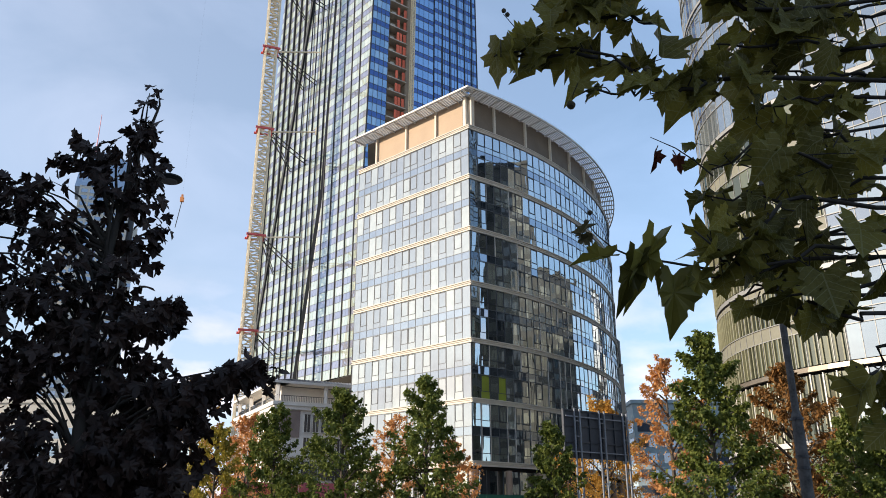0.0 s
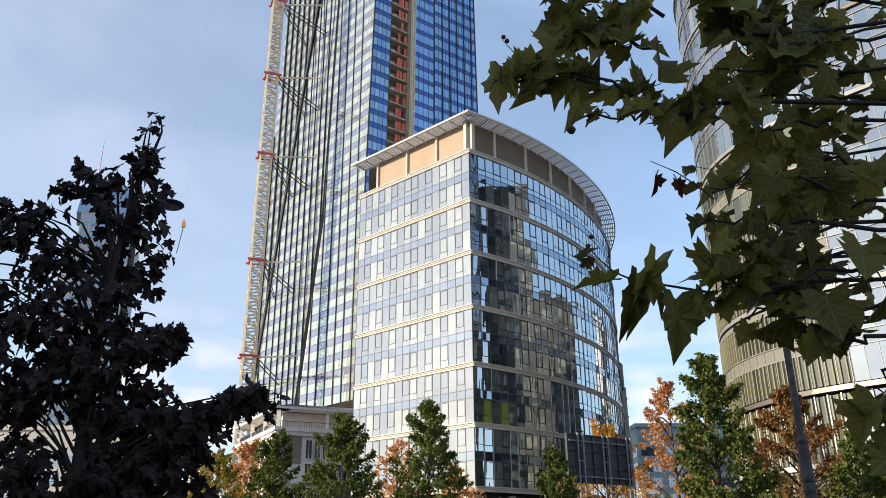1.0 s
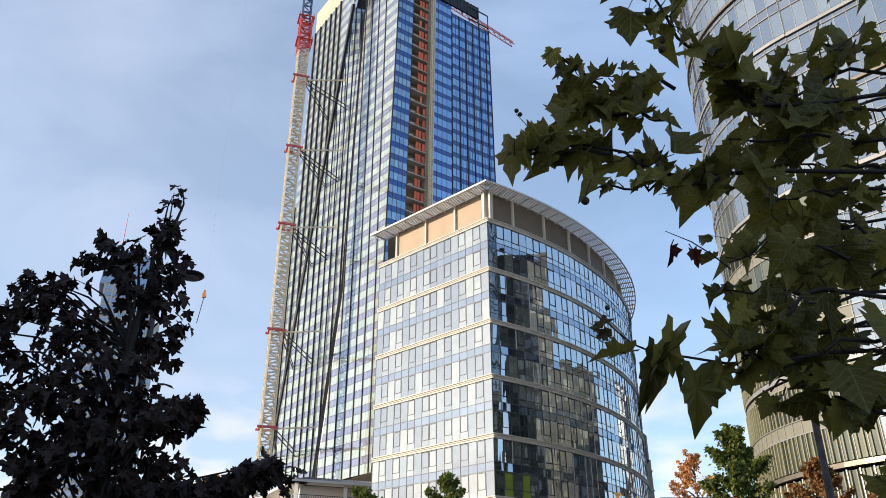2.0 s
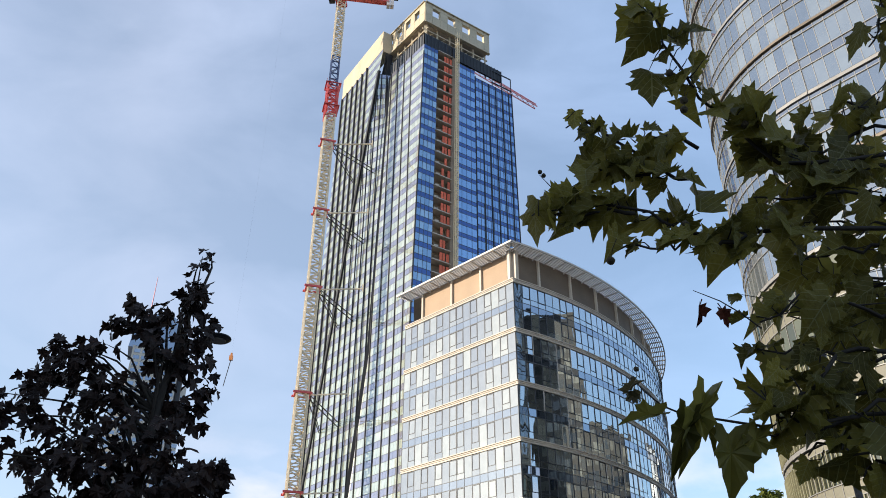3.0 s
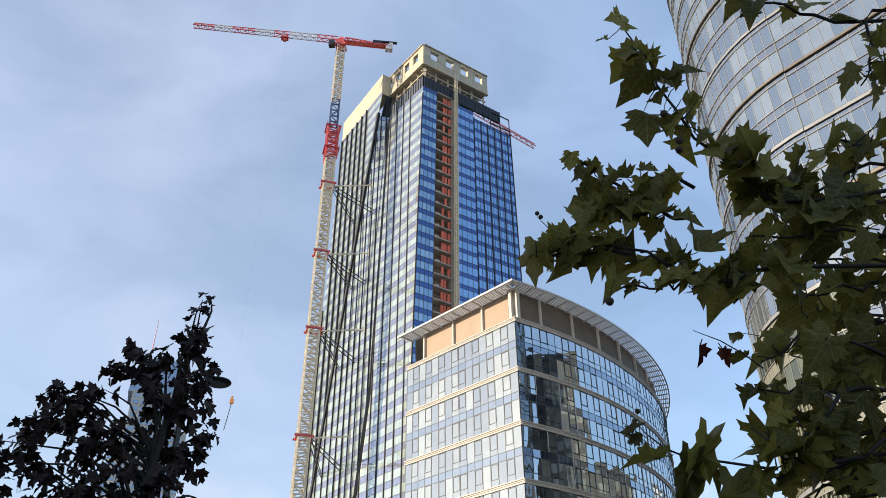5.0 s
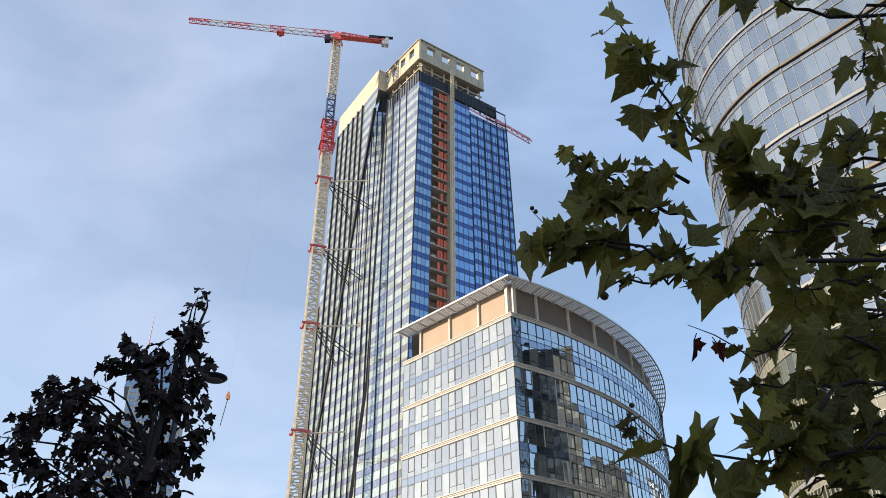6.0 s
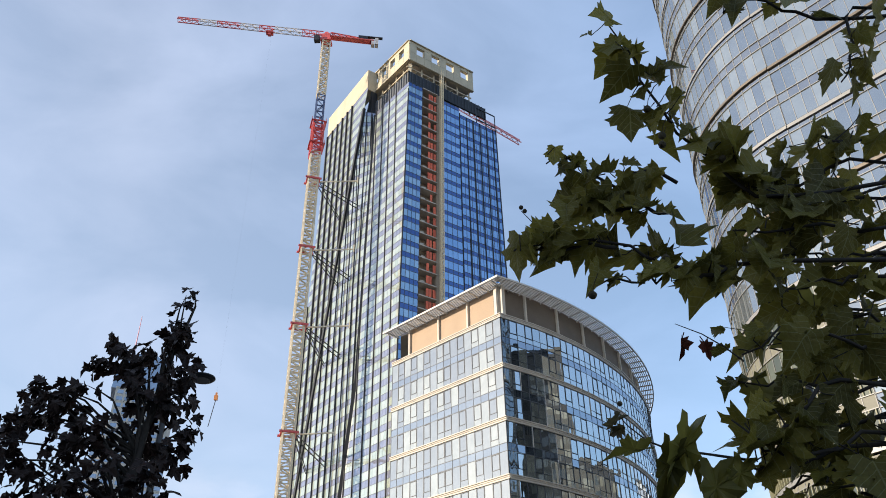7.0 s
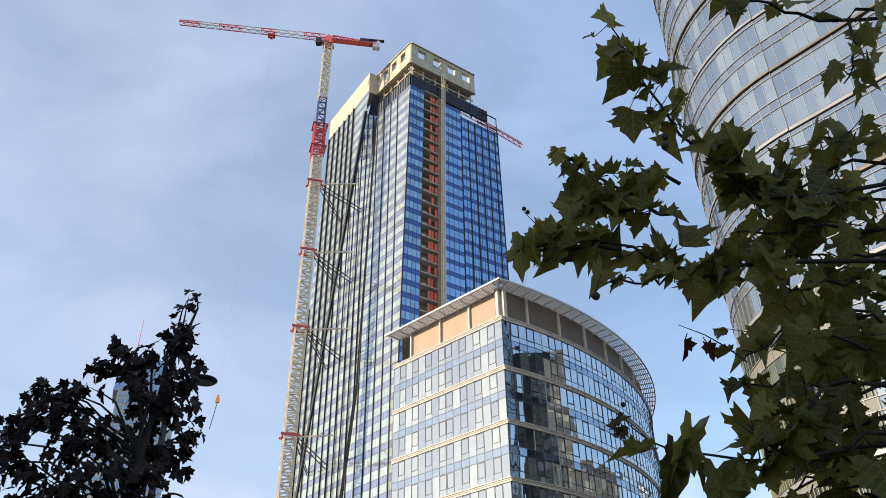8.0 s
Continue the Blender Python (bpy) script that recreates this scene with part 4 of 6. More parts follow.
def build_low_house():
    ob = thing("terrace_building", "low pale stone building with brick panel and covered roof terrace", "building", at=(-26.8, 127.2, 0))
    inv = Matrix.Translation((26.8, -127.2, 0))

    def add(name, mb, mat, label="", kind=""):
        o = part(name, mb, mat, ob, label, kind=kind)
        o.matrix_parent_inverse = inv
        return o

    right = Line((-26.8, 127.2), (-4.4, 138.1), 1)
    left = Line((-38.5, 149.5), (-26.8, 127.2), 1)
    foot = [right.at(0, -0.3), right.at(right.length, -0.3), Vector((-15, 161, 0)), left.at(0, -0.3)]
    body = MB()
    body.prism8([Vector((p.x, p.y, 0)) for p in foot], [Vector((p.x, p.y, 19.9)) for p in foot])
    add("wall", body, M_STONE)
    inner = MB()
    foot2 = [right.at(1.6, -3.0), right.at(right.length, -3.0), Vector((-16, 160, 0)), left.at(1.0, -3.0)]
    inner.prism8([Vector((p.x, p.y, 20.4)) for p in foot2], [Vector((p.x, p.y, 23.4)) for p in foot2])
    add("terrace_room", inner, M_STONE)
    for run in (right, left):
        c = MB()
        sweep(c, run, -0.5, run.length + 0.5, -0.6, 0.55, 19.9, 20.5)
        sweep(c, run, -0.2, run.length + 0.2, -0.6, 0.25, 19.3, 19.9)
        add("cornice", c, M_STONE)
        rail = MB()
        sweep(rail, run, 0, run.length, -0.25, -0.17, 21.5, 21.58)
        n = int(run.length / 0.28)
        for i in range(n):
            p = run.at(run.length * i / n, -0.21)
            rail.bar((p.x, p.y, 20.5), (p.x, p.y, 21.5), 0.05)
        add("railing", rail, M_FRAME)
        for k in range(4):
            p = run.at(0.3 + k * (run.length - 0.6) / 3, -0.35)
            post = MB()
            post.box((p.x - 0.28, p.y - 0.28, 20.5), (p.x + 0.28, p.y + 0.28, 23.4))
            add("terrace_post", post, M_STONE)
        eav = MB()
        sweep(eav, run, -0.8, run.length + 0.8, -2.0, 0.75, 23.35, 23.75)
        add("eave", eav, M_STONE)
        sb = MB()
        sweep(sb, run, 0, run.length, -0.2, 0.18, 11.9, 12.3)
        add("string_course", sb, M_STONE)
    roof = MB()
    e = [right.at(-0.7, 0.6, 23.76), right.at(right.length, 0.6, 23.76), Vector((-15, 160, 23.76)), left.at(0, 0.6, 23.76)]
    t = [right.at(4.0, -5.0, 25.1), right.at(right.length - 3, -5.0, 25.1), Vector((-16, 155, 25.1)), left.at(3.0, -5.0, 25.1)]
    roof.prism8(e, t)
    for i in range(36):
        roof.bar(right.at(0.1 + i * 0.66, 0.55, 23.80), right.at(3.6 + i * 0.52, -4.9, 25.1), 0.06, 0.12)
    add("roof", roof, M_SEAM, "grey standing-seam metal roof")
    br = MB()
    br.slab(quad(right, 0.5, 4.2, 15.0, 19.2, False), -0.3, -0.12)
    add("brick_panel", br, M_BRICK)
    br = MB()
    br.slab(quad(left, 0.5, left.length - 0.5, 0.5, 19.2, False), -0.3, -0.12)
    add("brick_panel", br, material("orange_brick", (0.42, 0.22, 0.13), 0.85, grain=(0.8, 12), vary=0.3))
    for run, s_first, pitch, n in ((right, 4.9, 1.42, 13), (left, 1.2, 2.6, 9)):
        for row, (z0, z1) in enumerate(((15.9, 18.7), (12.6, 15.0), (8.6, 11.2), (4.8, 7.6), (0.6, 3.8))):
            for i in range(n):
                s = s_first + i * pitch
                if s + 1.2 > run.length:
                    continue
                w = MB()
                w.slab(quad(run, s, s + 1.0, z0, z1, False), -0.25, -0.08)
                win = add("window", w, M_DARKGLASS)
                fr = MB()
                for a, b, c, d in ((s - 0.1, s, z0 - 0.1, z1 + 0.1), (s + 1.0, s + 1.1, z0 - 0.1, z1 + 0.1), (s + 0.47, s + 0.53, z0, z1),
                                   (s, s + 1.0, z1, z1 + 0.1), (s, s + 1.0, z0 - 0.1, z0)):
                    fr.slab(quad(run, a, b, c, d, False), -0.2, 0.0 if b - a > 0.07 else -0.04)
                part("window_frame", fr, M_STONE if row < 2 else M_FRAME, win)
    return ob


build_low_house()

# ---- distant towers ----
M_FARGLASS = coated_glass("far_blue_glass", (0.16, 0.20, 0.26), (0.30, 0.34, 0.38), (0.6, 0.7, 0.85), 0.35)
M_FARCREAM = material("far_cream_stone", (0.60, 0.56, 0.48), 0.8, grain=(0.05, 1), vary=0.1)


def build_far_tower():
    x, y = -181.0, 390.0
    ob = thing("skyscraper", "distant cream and blue high-rise with a barrel roof and mast", "skyscraper", at=(x, y, 0))
    R = Matrix.Translation((0, 0, 0)) @ Matrix.Rotation(radians(24), 4, 'Z')
    b = MB()
    b.box((-12, -12, 0), (12, 12, 168), R)
    part("shaft", b, M_FARCREAM, ob)
    w = MB()
    w.box((-18, -8, 0), (18, 10, 150), R)
    part("side_wing", w, M_FARCREAM, ob)
    bands = MB()
    for k in range(46):
        z = 6 + k * 3.6
        hw = 12.15
        bands.box((-hw, -hw, z), (hw, hw, z + 1.9), R)
        if z < 146:
            bands.box((-18.15, -8.15, z), (18.15, 8, z + 1.9), R)
    part("window_band", bands, M_FARGLASS, ob, kind="stuff")
    piers = MB()
    for i in range(7):
        piers.box((-12 + i * 4 - 0.5, -12.4, 0), (-12 + i * 4 + 0.5, -11, 168), R)
    part("pier", piers, M_FARCREAM, ob, kind="stuff")
    d = MB()
    n = 10
    for i in range(n):
        a0, a1 = math.pi * i / n, math.pi * (i + 1) / n
        q = [Vector((-15 * math.cos(a0), -10, 168 + 27 * math.sin(a0) * 0.8)), Vector((-15 * math.cos(a1), -10, 168 + 27 * math.sin(a1) * 0.8)),
             Vector((-15 * math.cos(a1), -10, 168)), Vector((-15 * math.cos(a0), -10, 168))]
        d.prism8([R @ p for p in q], [R @ (p + Vector((0, 20, 0))) for p in q])
    part("barrel_roof", d, M_FARGLASS, ob)
    m = MB()
    m.tube([R @ Vector((-8, 0, 180)), R @ Vector((-8, 0, 216))], [0.5, 0.15], 6)
    part("mast", m, M_PINKSTEEL, ob, "pale red antenna mast")
    return ob


build_far_tower()
build_block("office_building", "white office building with ribbon windows behind the maple", (-92, 160, 0), (-62, 185, 25), M_FARCREAM, M_FARGLASS, 2.6, 3.4)
M_PALEBLUE = material("pale_blue_frame", (0.50, 0.62, 0.66), 0.6, grain=(0.2, 3))
build_block("office_building", "distant office building with pale blue frames", (46.5, 196, 0), (70, 220, 30), M_PALEBLUE, M_FARGLASS, 5.0, 3.7)

# ---- street furniture ----
M_SIGNBACK = material("dark_grey_sheet", (0.055, 0.058, 0.066), 0.6, 0.3, grain=(0.8, 12), vary=0.15)
M_GALV = material("galvanised_steel", (0.20, 0.21, 0.23), 0.55, 0.5, grain=(1.5, 20), vary=0.2, bump=0.003)
M_POLE = material("weathered_grey_pole", (0.065, 0.062, 0.06), 0.85, 0.0, grain=(6, 30), vary=0.7, bump=0.01)
M_LAMP = material("dark_lamp_housing", (0.02, 0.022, 0.025), 0.4, 0.3, bump=0)
M_LENS = material("lamp_lens", (0.10, 0.10, 0.10), 0.3, bump=0)
M_GREENNET = material("green_hoarding", (0.02, 0.12, 0.075), 0.8, grain=(0.5, 8), vary=0.2)
M_PINK = material("pink_hoarding", (0.42, 0.10, 0.12), 0.7, grain=(0.3, 8), vary=0.15)
M_WHITE = material("white_print", (0.75, 0.75, 0.74), 0.7, bump=0)


def build_billboard():
    ob = thing("billboard", "back of a large dark billboard on paired steel posts", "billboard", at=(8.8, 47.0, 0))
    inv = Matrix.Translation((-8.8, -47.0, 0))
    run = Line((6.78, 45.5), (10.95, 48.45), 1)

    def add(name, mb, mat, label=""):
        o = part(name, mb, mat, ob, label)
        o.matrix_parent_inverse = inv
        return o

    n = 5
    for i in range(n):
        p = MB()
        p.slab(quad(run, run.length * i / n + 0.01, run.length * (i + 1) / n - 0.01, 5.25, 7.95, False), -0.12, -0.04)
        add("panel", p, M_SIGNBACK)
    fr = MB()
    for z in (5.25, 6.1, 7.0, 7.87):
        fr.slab(quad(run, 0, run.length, z, z + 0.08, False), -0.04, 0.03)
    for i in range(n + 1):
        s = min(run.length * i / n, run.length - 0.08)
        fr.slab(quad(run, s, s + 0.08, 5.25, 7.95, False), -0.04, 0.05)
    add("frame", fr, M_FRAME)
    for s in (0.75, 2.75, 4.75):
        for ds in (0.0, 0.42):
            p = run.at(min(s + ds, run.length), 0.16)
            q = MB()
            q.tube([(p.x, p.y, 0), (p.x, p.y, 8.0)], [0.06, 0.06], 10)
            add("post", q, M_GALV)
        q = MB()
        for k in range(9):
            a, b = run.at(s, 0.16, 0.5 + k * 0.85), run.at(min(s + 0.42, run.length), 0.16, 0.5 + k * 0.85)
            q.bar(a, b, 0.05)
        add("rung", q, M_GALV)
    for z in (5.6, 7.55):
        rl = MB()
        rl.bar(run.at(0.1, 0.10, z), run.at(run.length - 0.1, 0.10, z), 0.07)
        add("rail", rl, M_GALV)
    return ob


def build_pole():
    x, y = 4.83, 11.0
    ob = thing("street_pole", "weathered grey street pole with a thicker foot and clamps", "pole", at=(x, y, 0))
    lo = MB()
    lo.tube([(0, 0, 0), (0, 0, 2.6), (0, 0, 3.05), (0, 0, 3.12)], [0.085, 0.078, 0.072, 0.05], 16)
    part("foot", lo, M_POLE, ob, smooth=False)
    up = MB()
    up.tube([(0, 0, 3.12), (0.0, 0, 4.6), (-0.02, 0, 9.5)], [0.05, 0.046, 0.035], 14)
    part("shaft", up, M_POLE, ob)
    for z in (2.35, 2.5, 3.0):
        c = MB()
        c.tube([(0, 0, z), (0, 0, z + 0.035)], [0.09, 0.09], 16)
        part("clamp", c, M_DARKSTEEL, ob)
    return ob


def build_street_lamp():
    x, y = -5.37, 12.6
    ob = thing("street_lamp", "dark street lamp with a flat oval head on an arm", "street lamp", at=(x, y, 0))
    p = MB()
    p.tube([(0, 0, 0), (0, 0, 1.2), (0, 0, 7.4)], [0.09, 0.08, 0.05], 12)
    part("pole", p, M_LAMP, ob)
    a = MB()
    a.tube([(0, 0, 7.3), (0.15, 0, 7.5), (0.36, 0.02, 7.52)], [0.04, 0.035, 0.03], 8)
    part("arm", a, M_LAMP, ob)
    h = MB()
    prof = [(0.02, 7.60), (0.14, 7.585), (0.23, 7.55), (0.235, 7.53), (0.20, 7.50), (0.15, 7.49)]
    n = 24
    rings = []
    for r, z in prof:
        rings.append([Vector((0.55 + r * math.cos(2 * math.pi * k / n), 0.02 + r * math.sin(2 * math.pi * k / n), z)) for k in range(n)])
    for i in range(len(rings) - 1):
        for k in range(n):
            j = (k + 1) % n
            h.face([rings[i][k], rings[i][j], rings[i + 1][j], rings[i + 1][k]])
    h.face(rings[0])
    ob.scale.z = 0.978
    hd = part("head", h, M_LAMP, ob)
    l = MB()
    l.tube([(0.55, 0.02, 7.475), (0.55, 0.02, 7.495)], [0.14, 0.15], 20)
    part("lens", l, M_LENS, hd)
    return ob


build_billboard()
build_pole()
build_street_lamp()


def build_hoarding(name, label, p, q, h, mat, words):
    ob = thing(name, label, "hoarding", at=(*p, 0))
    inv = Matrix.Translation((-p[0], -p[1], 0))
    run = Line(p, q, 1)
    n = round(run.length / 2.4)
    for i in range(n):
        m = MB()
        m.slab(quad(run, run.length * i / n + 0.02, run.length * (i + 1) / n - 0.02, 0.05, h, False), -0.06, 0.0, 0.01)
        part("panel", m, mat, ob).matrix_parent_inverse = inv
    for s0, s1, z0, z1 in words:
        m = MB()
        m.slab(quad(run, s0, s1, z0, z1, False), 0.014, 0.02)
        part("print_bar", m, M_WHITE, ob).matrix_parent_inverse = inv
    return ob


build_hoarding("site_hoarding", "green site hoarding with white print at the office base", (0.6, 94.5), (14.0, 102.0), 5.1, M_GREENNET, [(7.6, 8.9, 4.2, 4.6), (9.0, 9.7, 4.2, 4.6)])
build_hoarding("site_hoarding", "pink site hoarding beyond the street trees", (-20.0, 74.0), (-9.0, 77.5), 5.4, M_PINK, [])


# ---- trees ----
def leaf_material(name, c1, c2, rough=0.55, through_light=0.35, spec=0.22, veins=False):
    m = bpy.data.materials.new(name)
    m.use_nodes = True
    nt = m.node_tree
    N, L = nt.nodes.new, nt.links.new
    b = nt.nodes["Principled BSDF"]
    b.inputs["Roughness"].default_value = rough
    b.inputs["Specular IOR Level"].default_value = spec
    g, oi = N("ShaderNodeNewGeometry"), N("ShaderNodeObjectInfo")
    a = N("ShaderNodeMath")
    a.operation = 'ADD'
    L(g.outputs["Random Per Island"], a.inputs[0])
    L(oi.outputs["Random"], a.inputs[1])
    fr = N("ShaderNodeMath")
    fr.operation = 'FRACT'
    L(a.outputs[0], fr.inputs[0])
    tc, nz = N("ShaderNodeTexCoord"), N("ShaderNodeTexNoise")
    nz.inputs["Scale"].default_value = 14
    nz.inputs["Detail"].default_value = 5
    L(tc.outputs["Object"], nz.inputs["Vector"])
    ad = N("ShaderNodeMath")
    ad.operation = 'MULTIPLY_ADD'
    ad.inputs[1].default_value = 0.5
    L(nz.outputs["Fac"], ad.inputs[0])
    sc = N("ShaderNodeMath")
    sc.operation = 'MULTIPLY'
    sc.inputs[1].default_value = 0.75
    L(fr.outputs[0], sc.inputs[0])
    L(sc.outputs[0], ad.inputs[2])
    mix = N("ShaderNodeMix")
    mix.data_type = 'RGBA'
    mix.inputs["A"].default_value, mix.inputs["B"].default_value = (*c1, 1), (*c2, 1)
    L(ad.outputs[0], mix.inputs["Factor"])
    colour = mix.outputs["Result"]
    bp = N("ShaderNodeBump")
    bp.inputs["Strength"].default_value = 0.35
    bp.inputs["Distance"].default_value = 0.02
    L(nz.outputs["Fac"], bp.inputs["Height"])
    L(bp.outputs[0], b.inputs["Normal"])
    if veins:
        # midrib and slanting side veins of a single leaf, 1 long in its own space
        def calc(op, p, q):
            k = N("ShaderNodeMath")
            k.operation = op
            for i, v in enumerate((p, q)):
                if v is None:
                    continue
                if isinstance(v, float):
                    k.inputs[i].default_value = v
                else:
                    L(v, k.inputs[i])
            return k.outputs[0]
        sp = N("ShaderNodeSeparateXYZ")
        L(tc.outputs["Object"], sp.inputs[0])
        ax = calc('ABSOLUTE', sp.outputs["X"], None)
        rib = calc('LESS_THAN', ax, 0.014)
        side = calc('LESS_THAN', calc('FRACT', calc('MULTIPLY', calc('SUBTRACT', sp.outputs["Y"], calc('MULTIPLY', ax, 0.95)), 5.5), None), 0.10)
        vein = calc('MULTIPLY', calc('MAXIMUM', rib, side), 0.45)
        vm = N("ShaderNodeMix")
        vm.data_type = 'RGBA'
        vm.inputs["B"].default_value = (0.26, 0.26, 0.12, 1)
        L(vein, vm.inputs["Factor"])
        L(colour, vm.inputs["A"])
        colour = vm.outputs["Result"]
    L(colour, b.inputs["Base Color"])
    tr = N("ShaderNodeBsdfTranslucent")
    L(colour, tr.inputs["Color"])
    sh = N("ShaderNodeMixShader")
    sh.inputs[0].default_value = through_light
    L(b.outputs[0], sh.inputs[1])
    L(tr.outputs[0], sh.inputs[2])
    L(sh.outputs[0], nt.nodes["Material Output"].inputs[0])
    return m


M_BARK = material("grey_brown_bark", (0.075, 0.06, 0.045), 0.9, grain=(4, 40), vary=0.4, bump=0.01)
M_TWIG = material("dark_twig", (0.022, 0.018, 0.014), 0.85, grain=(8, 60), vary=0.3, bump=0.002)
M_PLANE = leaf_material("plane_leaf", (0.010, 0.011, 0.002), (0.175, 0.165, 0.036), 0.42, 0.40, 0.26)
M_PLANE_ONE = leaf_material("veined_plane_leaf", (0.014, 0.016, 0.003), (0.225, 0.198, 0.036), 0.42, 0.42, 0.22, True)
M_OLDLEAF = leaf_material("olive_brown_leaf", (0.05, 0.045, 0.02), (0.13, 0.11, 0.05), 0.7, 0.2)
M_DRYLEAF = leaf_material("withered_leaf", (0.05, 0.012, 0.008), (0.10, 0.03, 0.015), 0.7, 0.2)
M_MAPLE = leaf_material("dark_purple_leaf", (0.005, 0.003, 0.003), (0.030, 0.017, 0.013), 0.5, 0.12, 0.22)
M_LINDEN = leaf_material("green_linden_leaf", (0.034, 0.066, 0.014), (0.18, 0.205, 0.042), 0.5, 0.35)
M_YELLOWG = leaf_material("yellowing_leaf", (0.13, 0.13, 0.025), (0.44, 0.34, 0.05), 0.6, 0.4)
M_ORANGE = leaf_material("orange_autumn_leaf", (0.42, 0.18, 0.06), (0.70, 0.38, 0.15), 0.6, 0.4)
M_GOLD = leaf_material("golden_autumn_leaf", (0.42, 0.22, 0.04), (0.66, 0.38, 0.08), 0.6, 0.4)
M_BROWNO = leaf_material("brown_autumn_leaf", (0.12, 0.06, 0.02), (0.30, 0.15, 0.045), 0.6, 0.35)
M_FRUIT = material("plane_seed_ball", (0.05, 0.04, 0.02), 0.9, grain=(60, 200), vary=0.4, bump=0.003)

PLANE_HALF = [(0.03, 0.0), (0.18, -0.10), (0.42, -0.10), (0.37, 0.04), (0.45, 0.12), (0.33, 0.19), (0.44, 0.30), (0.60, 0.40),
              (0.47, 0.47), (0.46, 0.60), (0.29, 0.55), (0.31, 0.68), (0.17, 0.79), (0.0, 1.02)]
MAPLE_HALF = [(0.03, 0.0), (0.30, -0.06), (0.26, 0.10), (0.55, 0.28), (0.38, 0.42), (0.36, 0.60), (0.16, 0.52), (0.20, 0.76), (0.0, 1.0)]


def leaf_shape(half, curl, bend, twist):
    """Vertices and triangles of one lobed leaf, 1 long, base at the origin, tip towards +y, creased along its rib."""
    out = half + [(-x, y) for x, y in reversed(half[:-1])]
    vs = [Vector((0, 0.30, 0))] + [Vector((x, y, 0)) for x, y in out]
    for v in vs:
        v.z = curl * abs(v.x) - bend * v.y * v.y + twist * v.x * v.y + 0.05 * math.sin(9 * v.x + 5 * v.y)
    n = len(out)
    fs = [(0, i + 1, (i + 1) % n + 1) for i in range(n)]
    return [tuple(v) for v in vs], fs


def turn_to(tip, normal):
    """Axes whose y runs to the leaf's tip and whose z is its upper side."""
    y = tip.normalized()
    x = y.cross(normal)
    if x.length < 1e-3:
        x = y.cross(Vector((1, 0, 0.2)))
    x.normalize()
    z = x.cross(y)
    return Matrix((x, y, z)).transposed()


def rnd(k=1.0):
    return Vector((random.gauss(0, k), random.gauss(0, k), random.gauss(0, k)))


def add_leaf(mb, shape, at, rot, size):
    n = len(mb.v)
    for v in shape[0]:
        mb.v.append(tuple(at + rot @ (Vector(v) * size)))
    mb.f.extend([tuple(i + n for i in f) for f in shape[1]])


def along(pts, u):
    """A point and direction at the share u of a polyline."""
    pts = [Vector(p) for p in pts]
    k = min(int(u * (len(pts) - 1)), len(pts) - 2)
    w = u * (len(pts) - 1) - k
    return pts[k].lerp(pts[k + 1], w), (pts[k + 1] - pts[k]).normalized()


